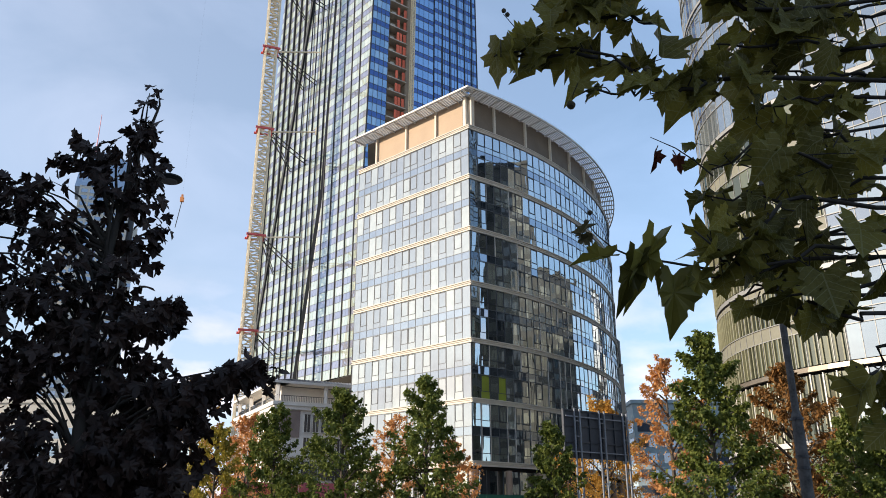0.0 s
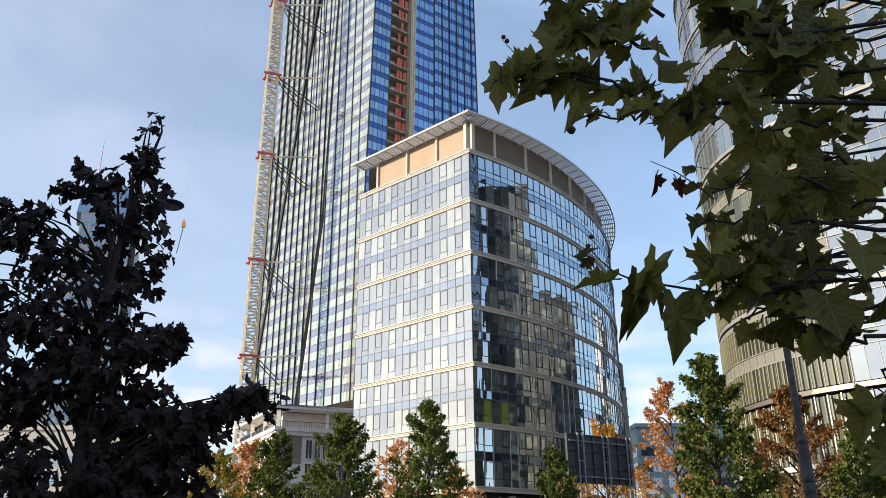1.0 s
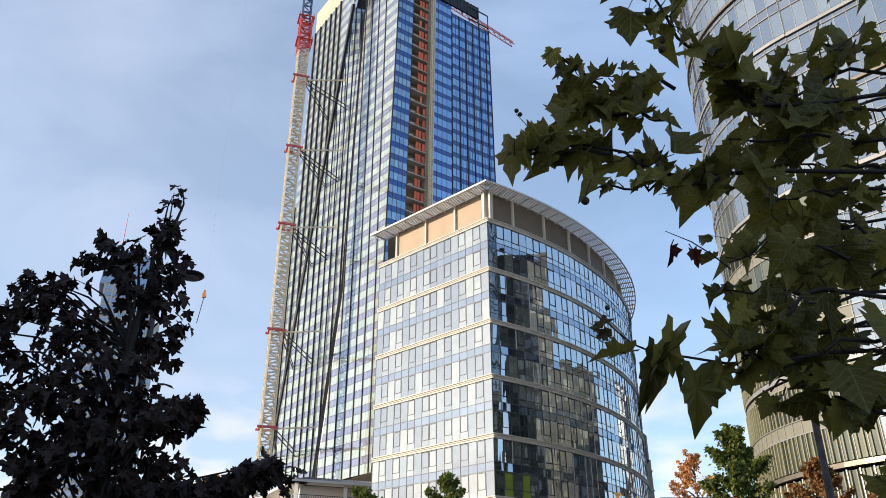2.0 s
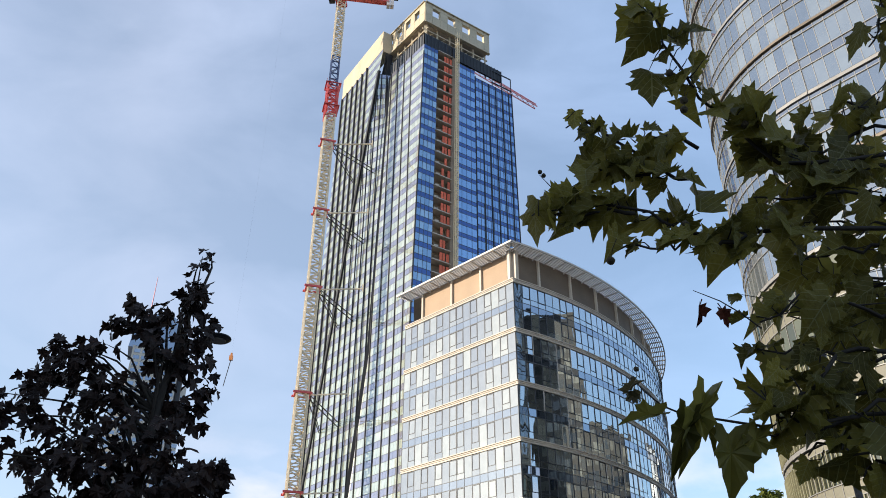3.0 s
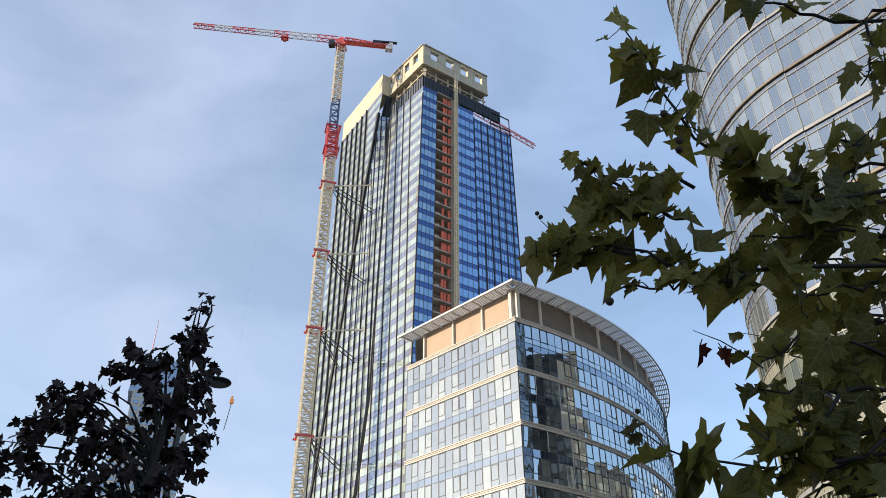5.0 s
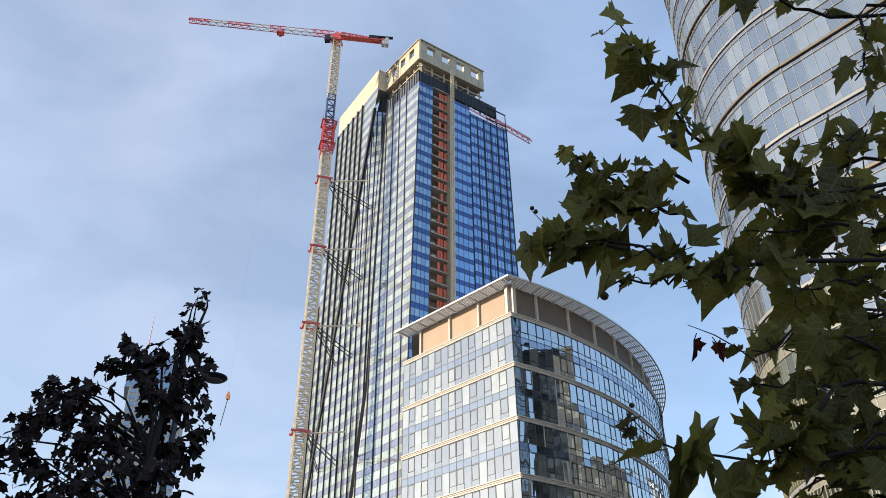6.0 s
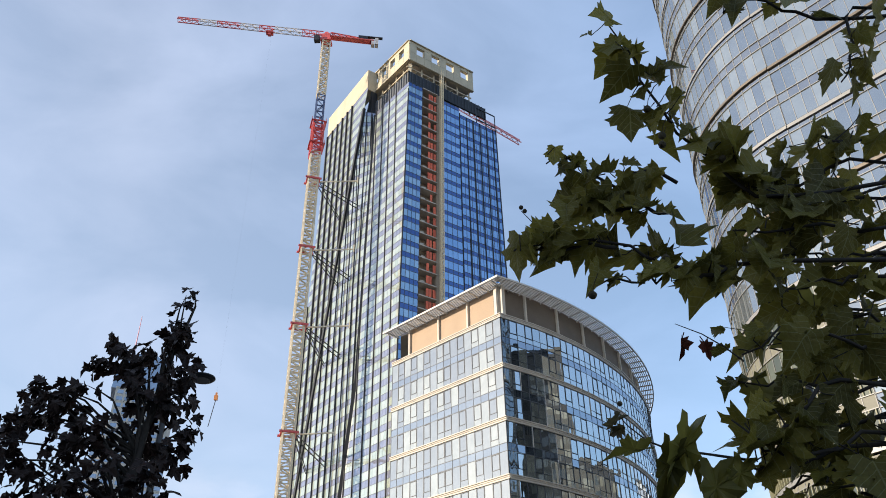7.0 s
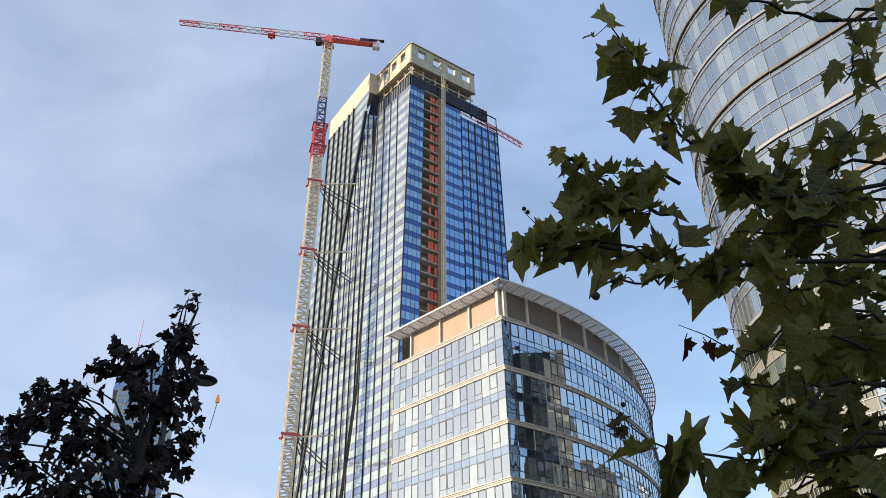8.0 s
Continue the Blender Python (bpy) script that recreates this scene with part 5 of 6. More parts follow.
def build_plane_tree():
    base = Vector((3.4, 2.6, 0))
    ob = thing("plane_tree", "plane tree with large dark green lobed leaves and seed balls", "tree", at=base)
    inv = Matrix.Translation(-base)

    def add(name, mb, mat, label="", kind="", smooth=False):
        o = part(name, mb, mat, ob, label, smooth, kind)
        o.matrix_parent_inverse = inv
        return o

    tr = MB()
    tr.tube([base, base + Vector((0.03, 0, 1.5)), base + Vector((-0.05, 0.05, 3.2)), base + Vector((0.05, 0.1, 5.4)), base + Vector((0, 0.1, 7.5))],
            [0.20, 0.17, 0.15, 0.11, 0.05], 14)
    add("trunk", tr, M_BARK, smooth=True)
    shapes = [leaf_shape(PLANE_HALF, c, b, t) for c, b, t in
              ((0.35, 0.22, 0.0), (0.6, 0.40, 0.2), (-0.25, 0.45, -0.3), (0.2, 0.15, 0.35), (1.0, 0.35, -0.15), (0.45, -0.2, 0.15))]
    meshes = []
    for vs, fs in shapes:
        me = bpy.data.meshes.new("leaf")
        me.from_pydata(vs, [], fs)
        me.materials.append(M_PLANE_ONE)
        me.polygons.foreach_set("use_smooth", [True] * len(me.polygons))
        meshes.append(me)
    rest, twigs, count = MB(), MB(), [0]

    def limb(pts, n, spread, first):
        """A limb along way points with n leaves beyond the share first of its length."""
        lb = MB()
        m = 14
        sag = random.uniform(-0.05, 0.05)
        line = [along(pts, i / m)[0] + rnd(0.012) + Vector((0, 0, sag * math.sin(9.4 * i / m))) for i in range(m + 1)]
        line[0] = Vector(pts[0])
        thick = 0.0075 if pts[0][0] > 3 else 0.005
        lb.tube(line, [thick * (1 - i / m) ** 0.8 + 0.003 for i in range(m + 1)], 7)
        add("limb", lb, M_TWIG, smooth=True)
        for i in range(n):
            u = first + (1 - first) * (i + random.random()) / n
            p, d = along(pts, min(u, 0.995))
            off = rnd(spread * 0.8)
            off.y = abs(off.y) * 1.5 - 0.05
            at = p + off
            if at.x < 0.80 and 2.36 < at.z < 2.96:
                continue
            size = random.choice((0.085, 0.10, 0.12, 0.14, 0.165, 0.185)) * (1.0 if pts[0][0] > 3 else 0.88) * (0.6 if p.z < 2.1 else 1.0)
            tip = d * 0.35 + off * 4 + Vector((-0.10, 0, -0.50)) + rnd(0.35)
            face = Vector((0.1, -0.75, 0.40)) + rnd(0.50)
            rot = turn_to(tip, face) @ Matrix.Diagonal((random.choice((0.5, 0.75, 0.9, 1.0, 1.0)), 1.0, 1.0))
            at -= rot @ Vector((0, size * 0.3, 0))
            twigs.tube([p, p.lerp(at, 0.5) + rnd(0.01), at], [0.0030, 0.0022, 0.0016], 5)
            if count[0] < 300:
                o = part("leaf", meshes[random.randrange(6)], M_PLANE_ONE, ob)
                o.matrix_parent_inverse = inv
                o.matrix_basis = Matrix.Translation(at) @ rot.to_4x4() @ Matrix.Scale(size, 4)
                count[0] += 1
            else:
                add_leaf(rest, shapes[random.randrange(6)], at, rot, size)

    limb([(3.35, 2.65, 2.72), (2.25, 2.5, 3.19), (1.15, 2.5, 3.17), (0.93, 2.5, 3.15), (0.71, 2.5, 3.18), (0.58, 2.5, 3.26), (0.42, 2.5, 3.3), (0.22, 2.5, 3.28)], 27, 0.065, 0.30)
    limb([(3.35, 2.65, 3.02), (2.35, 2.5, 3.49), (1.35, 2.5, 3.47), (1.11, 2.5, 3.51), (0.96, 2.5, 3.73), (0.81, 2.5, 3.94), (0.73, 2.5, 4.18), (0.67, 2.5, 4.52)], 36, 0.060, 0.36)
    limb([(0.82, 2.5, 3.55), (0.62, 2.5, 3.57), (0.45, 2.5, 3.66), (0.33, 2.5, 3.69)], 15, 0.045, 0.10)
    limb([(0.78, 2.5, 3.41), (0.58, 2.5, 3.42), (0.45, 2.5, 3.47), (0.34, 2.5, 3.47)], 15, 0.050, 0.10)
    limb([(0.54, 2.5, 3.26), (0.37, 2.5, 3.27), (0.18, 2.5, 3.26)], 8, 0.032, 0.20)
    limb([(0.92, 2.48, 3.14), (0.73, 2.48, 3.1), (0.62, 2.48, 3.1), (0.44, 2.48, 3.11)], 9, 0.030, 0.10)
    limb([(3.35, 2.65, 3.94), (2.46, 2.45, 4.41), (1.58, 2.45, 4.39), (1.41, 2.45, 4.49), (1.24, 2.45, 4.48), (1.16, 2.45, 4.44)], 6, 0.040, 0.41)
    limb([(3.35, 2.65, 3.96), (2.54, 2.45, 4.43), (1.73, 2.45, 4.41), (1.64, 2.45, 4.17), (1.58, 2.45, 4.01)], 8, 0.070, 0.54)
    limb([(3.35, 2.65, 3.27), (2.48, 2.5, 3.74), (1.61, 2.5, 3.72), (1.48, 2.5, 3.73), (1.38, 2.5, 3.73)], 12, 0.070, 0.42)
    limb([(3.35, 2.65, 3.17), (2.45, 2.55, 3.64), (1.54, 2.55, 3.62), (1.29, 2.55, 3.58), (1.07, 2.55, 3.55)], 16, 0.075, 0.42)
    limb([(3.35, 2.65, 2.87), (2.41, 2.5, 3.34), (1.47, 2.5, 3.32), (1.21, 2.5, 3.32), (0.96, 2.5, 3.32)], 14, 0.085, 0.42)
    limb([(3.35, 2.65, 2.66), (2.4, 2.55, 3.13), (1.45, 2.55, 3.11), (1.25, 2.55, 3.12), (1.05, 2.55, 3.03)], 11, 0.080, 0.42)
    limb([(3.35, 2.65, 2.43), (2.37, 2.5, 2.9), (1.38, 2.5, 2.88), (1.16, 2.5, 2.85), (0.91, 2.5, 2.81)], 13, 0.085, 0.42)
    limb([(3.35, 2.65, 2.27), (2.35, 2.55, 2.74), (1.35, 2.55, 2.72), (1.14, 2.55, 2.71), (0.91, 2.55, 2.71)], 12, 0.085, 0.42)
    limb([(3.35, 2.65, 2.21), (2.3, 2.5, 2.68), (1.24, 2.5, 2.66), (1.06, 2.5, 2.59), (0.93, 2.5, 2.5), (0.84, 2.5, 2.59)], 11, 0.080, 0.34)
    limb([(3.35, 2.65, 2.04), (2.32, 2.55, 2.51), (1.28, 2.55, 2.49), (1.04, 2.55, 2.46), (0.85, 2.55, 2.45)], 11, 0.085, 0.42)
    limb([(3.35, 2.65, 2.07), (2.42, 2.5, 2.54), (1.48, 2.5, 2.52), (1.19, 2.5, 2.49), (1, 2.5, 2.48), (0.89, 2.5, 2.53)], 11, 0.070, 0.34)
    limb([(3.35, 2.65, 1.95), (2.41, 2.5, 2.42), (1.46, 2.5, 2.4), (1.19, 2.5, 2.36), (1.05, 2.5, 2.37)], 7, 0.060, 0.42)
    limb([(3.35, 2.65, 1.87), (2.35, 2.5, 2.34), (1.35, 2.5, 2.32), (1.18, 2.5, 2.3), (1.13, 2.5, 2.29)], 5, 0.040, 0.54)
    limb([(3.35, 2.65, 1.67), (2.38, 2.45, 2.14), (1.4, 2.45, 2.12), (1.31, 2.45, 2.11), (1.24, 2.45, 2.12)], 4, 0.040, 0.48)
    limb([(3.35, 2.65, 1.58), (2.37, 2.45, 2.05), (1.38, 2.45, 2.03), (1.34, 2.45, 1.95), (1.32, 2.45, 1.92)], 3, 0.030, 0.48)
    limb([(3.35, 2.65, 3.06), (2.52, 2.6, 3.53), (1.7, 2.6, 3.51), (1.48, 2.6, 3.5), (1.26, 2.6, 3.48)], 9, 0.075, 0.54)
    limb([(3.35, 2.65, 2.78), (2.48, 2.6, 3.25), (1.61, 2.6, 3.23), (1.41, 2.6, 3.25), (1.21, 2.6, 3.27)], 9, 0.075, 0.54)
    limb([(3.35, 2.65, 2.57), (2.46, 2.65, 3.04), (1.56, 2.65, 3.02), (1.36, 2.65, 3.02), (1.16, 2.65, 3.01)], 9, 0.075, 0.54)
    limb([(3.35, 2.65, 2.37), (2.42, 2.6, 2.84), (1.48, 2.6, 2.82), (1.28, 2.6, 2.81), (1.11, 2.6, 2.79)], 5, 0.075, 0.54)
    limb([(3.35, 2.65, 2.17), (2.38, 2.6, 2.64), (1.41, 2.6, 2.62), (1.22, 2.6, 2.59), (1.07, 2.6, 2.57)], 4, 0.075, 0.54)
    limb([(3.35, 2.65, 1.97), (2.35, 2.6, 2.44), (1.35, 2.6, 2.42), (1.17, 2.6, 2.4), (0.99, 2.6, 2.39)], 4, 0.075, 0.54)
    limb([(3.35, 2.65, 3.56), (2.68, 3.2, 4.03), (2.01, 3.2, 4.01), (1.65, 3.2, 3.86), (1.4, 3.2, 3.81)], 8, 0.130, 0.42)
    limb([(3.35, 2.65, 2.86), (2.57, 3.2, 3.33), (1.79, 3.2, 3.31), (1.5, 3.2, 3.32), (1.29, 3.2, 3.21)], 8, 0.130, 0.42)
    limb([(3.35, 2.65, 2.35), (2.5, 3.2, 2.82), (1.64, 3.2, 2.8), (1.36, 3.2, 2.75), (1.21, 3.2, 2.71)], 8, 0.130, 0.42)
    add("leaf_mass", rest, M_PLANE, kind="stuff", smooth=True)
    add("twig_mass", twigs, M_TWIG, kind="stuff")
    # the bare twig with two withered leaves
    t = MB()
    t.tube([(0.911, 2.5, 2.782), (0.854, 2.5, 2.84), (0.79, 2.5, 2.89), (0.705, 2.5, 2.933)], [0.003, 0.0025, 0.002, 0.0012], 6)
    add("twig", t, M_TWIG)
    for x, z, w in ((0.72, 2.877, 1), (0.791, 2.86, -1)):
        d = MB()
        shp = leaf_shape(MAPLE_HALF, 1.3, 0.4 * w, 0.5 * w)
        shp = ([(a * 0.62, b, c * 0.7) for a, b, c in shp[0]], shp[1])
        add_leaf(d, shp, Vector((x, 2.5, z)), turn_to(Vector((-0.15 * w, 0.1, -1)), Vector((0.3 * w, -1, 0.1))), 0.078)
        d.tube([(x, 2.5, z), (x + 0.01 * w, 2.5, z + 0.022)], [0.002, 0.002], 5)
        add("withered_leaf", d, M_DRYLEAF, "withered red-brown leaf")
    # low hanging twig with narrow, half-folded leaves
    t = MB()
    t.tube([(0.872, 2.5, 2.44), (0.721, 2.5, 2.468), (0.609, 2.5, 2.486), (0.545, 2.5, 2.516), (0.491, 2.5, 2.567), (0.458, 2.5, 2.614)], [0.005, 0.004, 0.0035, 0.003, 0.002, 0.0012], 6)
    add("twig", t, M_TWIG)
    for x, z, dx, dz, w, s in ((0.619, 2.496, -0.07, -0.21, 0.38, 0.220), (0.685, 2.56, -0.11, -0.26, 0.32, 0.280), (0.735, 2.423, -0.01, -0.21, 0.62, 0.211), (0.543, 2.492, -0.15, -0.02, 0.36, 0.149), (0.831, 2.44, -0.05, -0.13, 0.6, 0.141), (0.664, 2.472, 0.03, -0.11, 0.3, 0.118)):
        d = MB()
        vs, fs = leaf_shape(PLANE_HALF, 0.5, 0.2, 0.15)
        vs = [(a * w, b, c) for a, b, c in vs]
        add_leaf(d, (vs, fs), Vector((x, 2.5, z)), turn_to(Vector((dx, 0, dz)), Vector((0.1, -1, 0.3))), s)
        add("hanging_leaf", d, M_PLANE)
    t = MB()
    t.tube([(0.307, 2.48, 3.287), (0.242, 2.48, 3.372), (0.199, 2.48, 3.433)], [0.003, 0.002, 0.0012], 5)
    add("twig", t, M_TWIG)
    # crumpled dry leaves at the twig's end
    for k in range(4):
        d = MB()
        add_leaf(d, leaf_shape(MAPLE_HALF, 1.1, 0.9, 0.6 - 0.3 * k), Vector((0.439 + 0.012 * k, 2.49, 2.557 + 0.01 * (k % 2))), turn_to(rnd(1.0), Vector((0, -1, 0)) + rnd(0.6)), 0.05)
        add("withered_leaf", d, M_OLDLEAF, "crumpled olive-brown leaf")
    # seed balls on threads
    for x, z, r in ((0.426, 3.038, 0.016), (0.787, 3.76, 0.016), (0.78, 3.714, 0.016), (1.002, 3.627, 0.016), (0.706, 3.179, 0.016), (0.75, 3.908, 0.016), (0.467, 2.629, 0.009), (0.453, 2.596, 0.009), (0.199, 3.433, 0.009), (0.212, 3.416, 0.009)):
        y = 2.46
        b = MB()
        nr, ns = 6, 10
        rings = [[Vector((x, y, z)) + Vector((math.sin(math.pi * i / nr) * math.cos(2 * math.pi * k / ns), math.sin(math.pi * i / nr) * math.sin(2 * math.pi * k / ns),
                 math.cos(math.pi * i / nr))) * r * random.uniform(0.92, 1.08) for k in range(ns)] for i in range(nr + 1)]
        for i in range(nr):
            for k in range(ns):
                b.face([rings[i][k], rings[i + 1][k], rings[i + 1][(k + 1) % ns], rings[i][(k + 1) % ns]])
        if r > 0.012:
            b.tube([(x, y, z), (x + 0.012, y, z + 0.05), (x + 0.03, y, z + 0.09)], [0.0015, 0.0015, 0.0015], 4)
        add("seed_ball", b, M_FRUIT)
    return ob


def build_maple():
    base = Vector((-3.64, 8.0, 0))
    ob = thing("maple_tree", "dark purple-leaved maple in shade with ragged crown", "tree", at=base)
    inv = Matrix.Translation(-base)

    def add(name, mb, mat, kind="", smooth=False):
        o = part(name, mb, mat, ob, "", smooth, kind)
        o.matrix_parent_inverse = inv
        return o

    spine = [base, (-3.61, 8, 1.96), (-3.64, 8, 2.88), (-3.65, 8, 3.95), (-3.58, 8, 4.71), (-3.45, 8, 5.39), (-3.41, 8, 5.91), (-3.41, 8, 6.35)]
    tr = MB()
    tr.tube(spine, [0.11, 0.09, 0.07, 0.055, 0.04, 0.025, 0.012, 0.004], 12)
    add("trunk", tr, M_TWIG, smooth=True)
    shapes = [leaf_shape(MAPLE_HALF, c, b, t) for c, b, t in ((0.3, 0.2, 0.0), (0.5, 0.45, 0.2), (-0.1, 0.4, -0.2), (0.2, 0.1, 0.3))]
    meshes = []
    for vs, fs in shapes:
        me = bpy.data.meshes.new("leaf")
        me.from_pydata(vs, [], fs)
        me.materials.append(M_MAPLE)
        meshes.append(me)
    rest, count = MB(), [0]

    def spray(T, n, spread):
        """One limb from the trunk to T with a spray of drooping leaves on its outer part."""
        hz = max(0.8, T.z - random.uniform(0.5, 1.0))
        a, b = next(((Vector(a), Vector(b)) for a, b in zip(spine, spine[1:]) if b[2] >= hz), (Vector(spine[-2]), Vector(spine[-1])))
        S = a.lerp(b, min(1.0, max(0.0, (hz - a.z) / (b.z - a.z))))
        M = S.lerp(T, 0.55) + Vector((0, 0, 0.10)) + rnd(0.04)
        lb = MB()
        lb.tube([S, S.lerp(M, 0.5) + rnd(0.02), M, M.lerp(T, 0.5) + rnd(0.02), T], [0.022, 0.017, 0.012, 0.008, 0.003], 6)
        add("limb", lb, M_TWIG, smooth=True)
        reach = 0.18 + 0.08 * (T - S).length
        for i in range(int(n * ((0.82 if T.z > 3.4 else 1.05) + 0.12 * (T - S).length))):
            p, d = along([S, M, T], 1.0 - reach * random.random() ** 1.6)
            at = p + rnd(spread)
            tip = Vector((at.x - S.x, at.y - S.y, 0)).normalized() * 0.6 + Vector((0, 0, -0.7)) + rnd(0.45)
            rot = turn_to(tip, Vector((0, -0.6, 0.8)) + rnd(0.5))
            size = random.uniform(0.12, 0.185)
            if count[0] < 300 and T.z > 4.4 and random.random() < 0.4:
                o = part("leaf", meshes[random.randrange(4)], M_MAPLE, ob)
                o.matrix_parent_inverse = inv
                o.matrix_basis = Matrix.Translation(at) @ rot.to_4x4() @ Matrix.Scale(size, 4)
                count[0] += 1
            else:
                add_leaf(rest, shapes[random.randrange(4)], at, rot, size)

    def tier(z, x0, x1, number, leaves, spread):
        """Limb tips side by side at one height of the crown."""
        for i in range(number):
            u = 0.5 if number == 1 else i / (number - 1)
            spray(Vector((x0 + (x1 - x0) * u + random.uniform(-0.05, 0.05), 8.0 + random.uniform(-0.35, 0.25), z + random.gauss(0, 0.04))), leaves, spread)

    tier(5.35, -5.23, -4.98, 2, 12, 0.06)
    tier(5.05, -5.33, -4.93, 2, 16, 0.08)
    tier(4.71, -5.51, -4.96, 3, 11, 0.075)
    tier(4.38, -5.47, -4.86, 3, 12, 0.085)
    tier(4.01, -5.42, -4.76, 3, 14, 0.1)
    tier(6.35, -3.45, -3.34, 2, 5, 0.035)
    tier(5.95, -3.5, -3.38, 2, 12, 0.05)
    tier(5.72, -3.43, -3.26, 2, 16, 0.06)
    tier(5.61, -3.98, -3.73, 2, 16, 0.06)
    tier(5.4, -4.19, -4.02, 2, 12, 0.055)
    tier(5.42, -3.74, -3.23, 3, 18, 0.075)
    tier(5.19, -4.81, -4.61, 2, 16, 0.07)
    tier(5.24, -4.32, -4.23, 1, 8, 0.05)
    tier(5.13, -3.82, -3.28, 3, 18, 0.075)
    tier(4.88, -4.63, -4.48, 2, 15, 0.075)
    tier(4.82, -3.78, -3.19, 3, 17, 0.075)
    tier(4.66, -4.26, -4.03, 2, 14, 0.07)
    tier(4.53, -4.62, -3.28, 6, 17, 0.085)
    tier(4.21, -4.59, -3.35, 6, 20, 0.09)
    tier(3.9, -4.42, -3.32, 5, 24, 0.1)
    tier(3.74, -2.93, -2.74, 2, 18, 0.055)
    tier(3.59, -4.51, -3.09, 6, 22, 0.1)
    tier(3.67, -3.26, -2.93, 2, 18, 0.075)
    tier(3.3, -4.31, -3.12, 5, 24, 0.1)
    tier(3.14, -4.48, -4.2, 3, 24, 0.09)
    tier(3.14, -1.98, -1.73, 3, 14, 0.05)
    tier(2.99, -2.25, -2.08, 2, 18, 0.06)
    tier(2.94, -2.73, -2.42, 3, 20, 0.075)
    tier(2.99, -4.45, -4.3, 1, 16, 0.09)
    tier(2.98, -3.57, -3.05, 3, 28, 0.11)
    tier(2.67, -4.33, -4.17, 2, 20, 0.09)
    tier(2.67, -3.44, -2.45, 5, 30, 0.12)
    tier(2.37, -4.23, -4.09, 2, 26, 0.11)
    tier(2.37, -3.54, -2.56, 5, 32, 0.13)
    tier(2.09, -4.27, -2.61, 8, 34, 0.14)
    tier(1.8, -4.29, -2.61, 7, 34, 0.16)
    add("crown", rest, M_MAPLE, kind="stuff")
    return ob


def tree_meshes(height, width, first, leaf, count, clumps, seed, taper):
    """Trunk and crown of a street tree that stands at the origin."""
    rng = random.Random(seed)
    g = lambda k: Vector((rng.gauss(0, k), rng.gauss(0, k), rng.gauss(0, k)))
    tr, cr = MB(), MB()
    tr.tube([(0, 0, 0), (0.02, 0, height * 0.3), (-0.03, 0.02, height * 0.7), (0, 0, height * 0.97)],
            [0.016 * height, 0.012 * height, 0.006 * height, 0.01], 9)
    spots = []
    for i in range(clumps):
        u = (i + rng.random()) / clumps
        z = first + (height - first) * u
        if taper > 0.7:
            r = width / 2 * ((1 - u) ** 0.62 + 0.03) * (0.72 + 0.28 * min(1, u / 0.15))
        else:
            r = width / 2 * (math.sin(math.pi * min(1, (u * 0.86 + 0.14))) ** taper) * (1 - 0.35 * u)
        a = rng.random() * 6.283
        rr = r * math.sqrt(rng.uniform(0.1, 1.0)) * rng.uniform(0.7, 1.32)
        c = Vector((math.cos(a) * rr, math.sin(a) * rr, z - rr * 0.12))
        spots.append((c, 0.10 + 0.14 * width * rng.uniform(0.25, 1.0) * (1 - 0.55 * u)))
        if i % 2 == 0:
            tr.tube([(0, 0, max(0.25 * height, z - rr * 0.8)), Vector((0, 0, z - rr * 0.4)).lerp(c, 0.55), c], [0.006 * height, 0.004 * height, 0.006], 5)
    for i in range(count):
        c, s = spots[rng.randrange(len(spots))]
        out = Vector((c.x, c.y, 0))
        shoot = (out.normalized() * 0.75 + Vector((0, 0, 0.25 + 0.5 * c.z / height))) * (s * 2.2)
        u = rng.random() ** 0.8
        at = c + shoot * (u - 0.35) + g(0.38 * s * (1.3 - u))
        size = leaf * rng.uniform(0.7, 1.25)
        tip = Vector((at.x, at.y, 0)) * 0.4 + Vector((0, 0, -0.5)) + g(0.5)
        rot = turn_to(tip, Vector((at.x * 0.4, at.y * 0.4, 1.0)) + g(0.6))
        n = len(cr.v)
        for q in ((-0.05, 0, 0), (0.42, 0.42, 0.10), (0.0, 1.0, -0.12), (-0.42, 0.42, 0.10)):
            cr.v.append(tuple(at + rot @ (Vector(q) * size)))
        cr.f.append((n, n + 1, n + 2))
        cr.f.append((n, n + 2, n + 3))
    return tr.mesh("trunk", True), cr.mesh("crown")


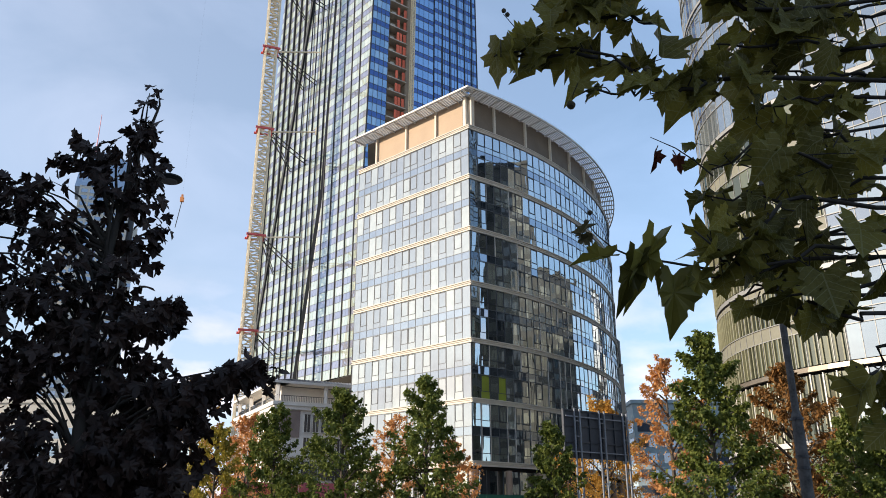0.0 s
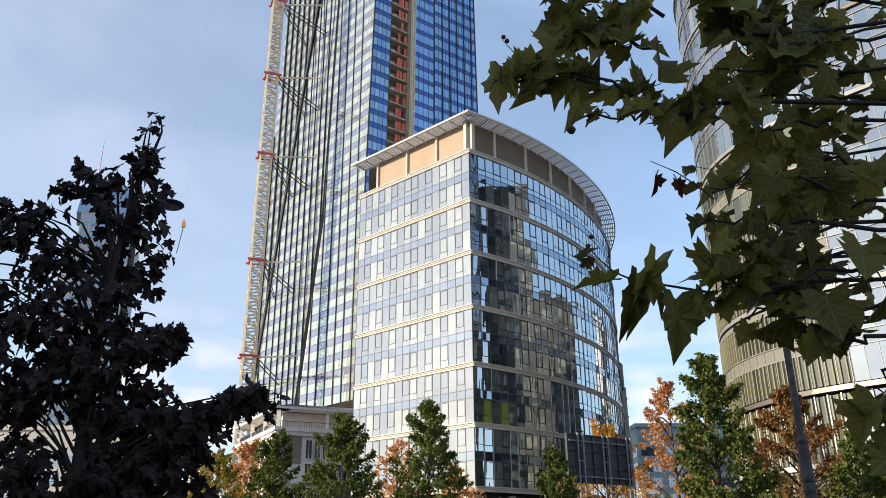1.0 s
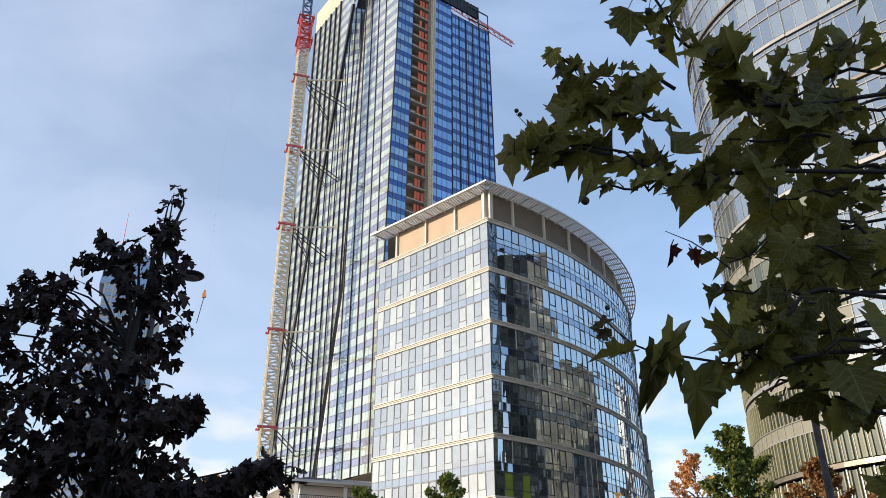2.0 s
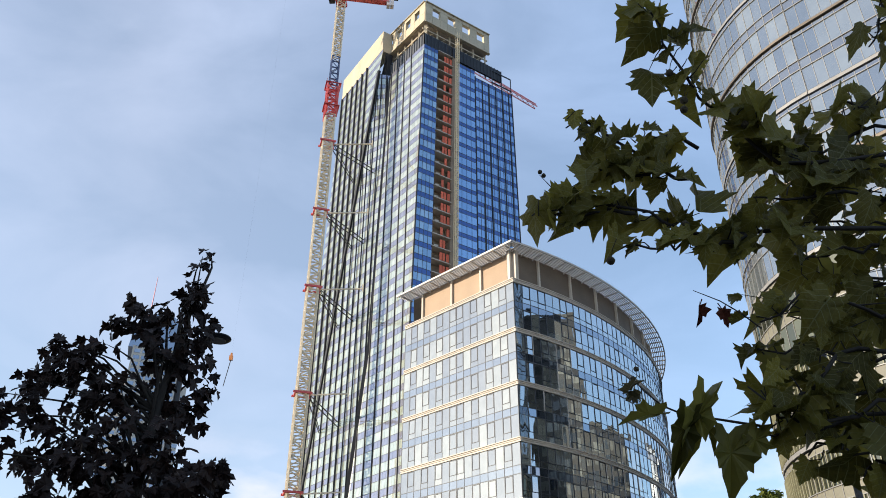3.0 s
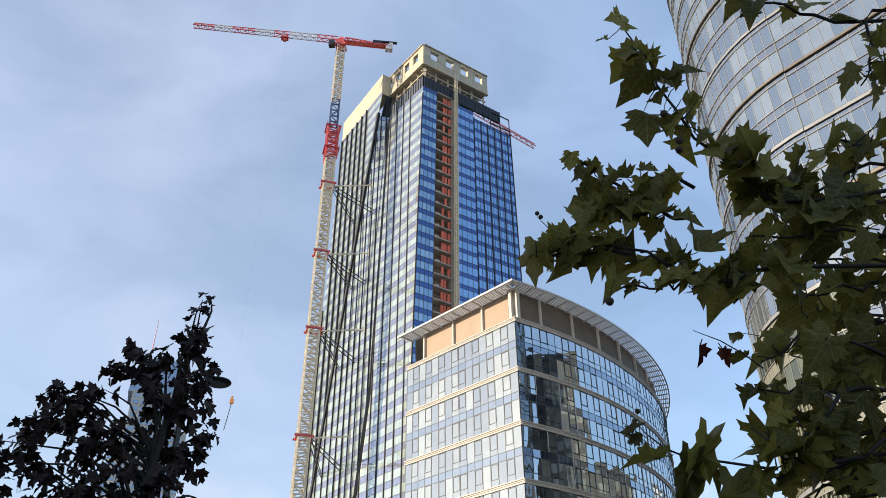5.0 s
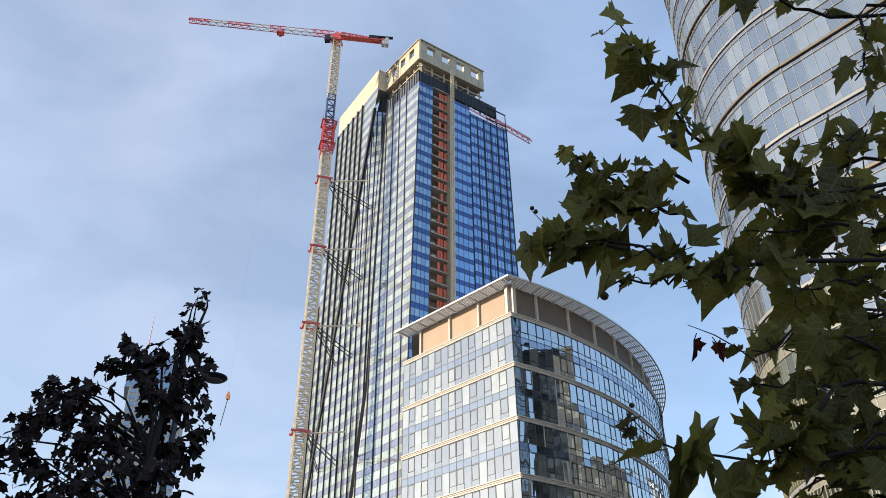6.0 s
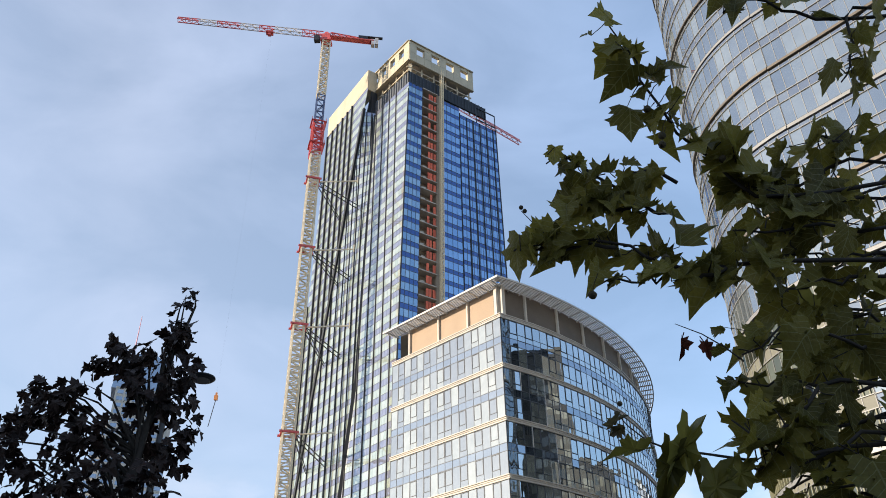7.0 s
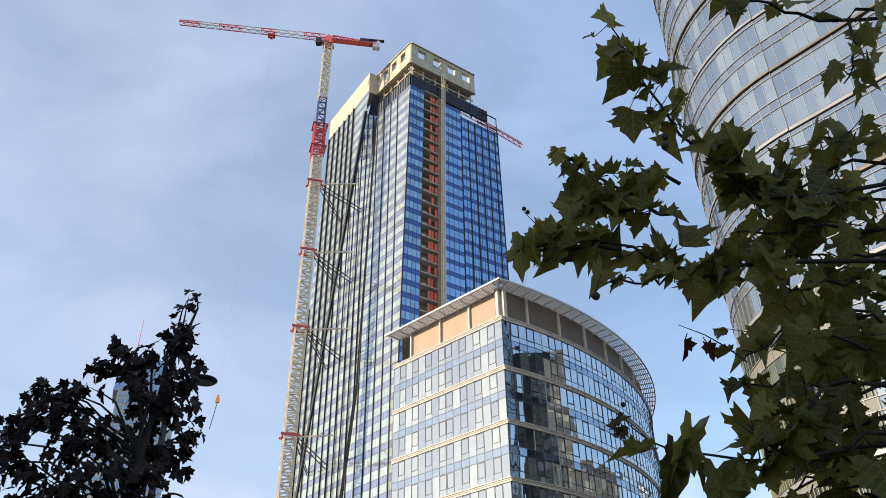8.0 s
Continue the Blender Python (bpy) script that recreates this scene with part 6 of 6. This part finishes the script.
def street_tree(label, group, x, y, height, width, first, leaf, count, clumps, seed, mat, taper=0.75):
    ob = thing("street_tree", label, "tree", group, at=(x, y, 0))
    t, c = tree_meshes(height, width, first, leaf, count, clumps, seed, taper)
    part("trunk", t, M_BARK, ob)
    part("crown", c, mat, ob, kind="stuff")
    return ob


def place(az, d):
    return d * math.sin(radians(az)), d * math.cos(radians(az))


random.seed(41)
build_plane_tree()
build_maple()
GREEN = "green street trees"
for az, d, h, w, n, seed in ((-11.75, 42, 7.25, 3.3, 5200, 1), (-7.1, 40, 7.9, 3.9, 6200, 2), (-1.2, 38.5, 8.35, 3.7, 5200, 3),
                             (7.6, 39, 6.2, 2.3, 3200, 4), (18.4, 34, 9.0, 4.0, 7500, 5), (26.8, 41, 6.6, 3.0, 4200, 6), (28.6, 38, 6.0, 3.0, 4000, 7)):
    street_tree("young green linden with a pointed crown", GREEN, *place(az, d), h, w * 1.22, 1.0, 0.165, int(n * 2.4), 120, seed, M_LINDEN)
street_tree("yellowing street tree with thin crown", GREEN, *place(-15.6, 47), 6.8, 4.2, 1.3, 0.16, 8000, 90, 11, M_YELLOWG)
AUT = "autumn trees"
for az, d, h, w, n, seed, m, label in (
        (-13.4, 76, 11.2, 6.4, 5200, 21, M_ORANGE, "orange autumn tree in sunlight"),
        (-17.3, 66, 12.8, 5.5, 4500, 22, M_GOLD, "golden autumn tree behind the maple"),
        (-19.8, 70, 9.0, 6.0, 4200, 27, M_BROWNO, "brown autumn tree behind the maple"),
        (-3.4, 72, 10.8, 4.8, 2600, 23, M_ORANGE, "thin orange autumn tree"),
        (0.6, 66, 8.0, 4.0, 2600, 28, M_ORANGE, "thin orange autumn tree"),
        (11.0, 72, 12.0, 7.0, 6500, 24, M_GOLD, "broad golden autumn tree behind the billboard"),
        (15.7, 60, 13.1, 5.2, 4200, 25, M_ORANGE, "tall orange autumn tree with thin crown"),
        (23.4, 47, 9.8, 5.0, 6200, 26, M_BROWNO, "brown-orange autumn tree by the curved tower")):
    street_tree(label, AUT, *place(az, d), h, w * 1.25, 1.8, 0.20, int(n * 2), 95, seed, m, 0.6)
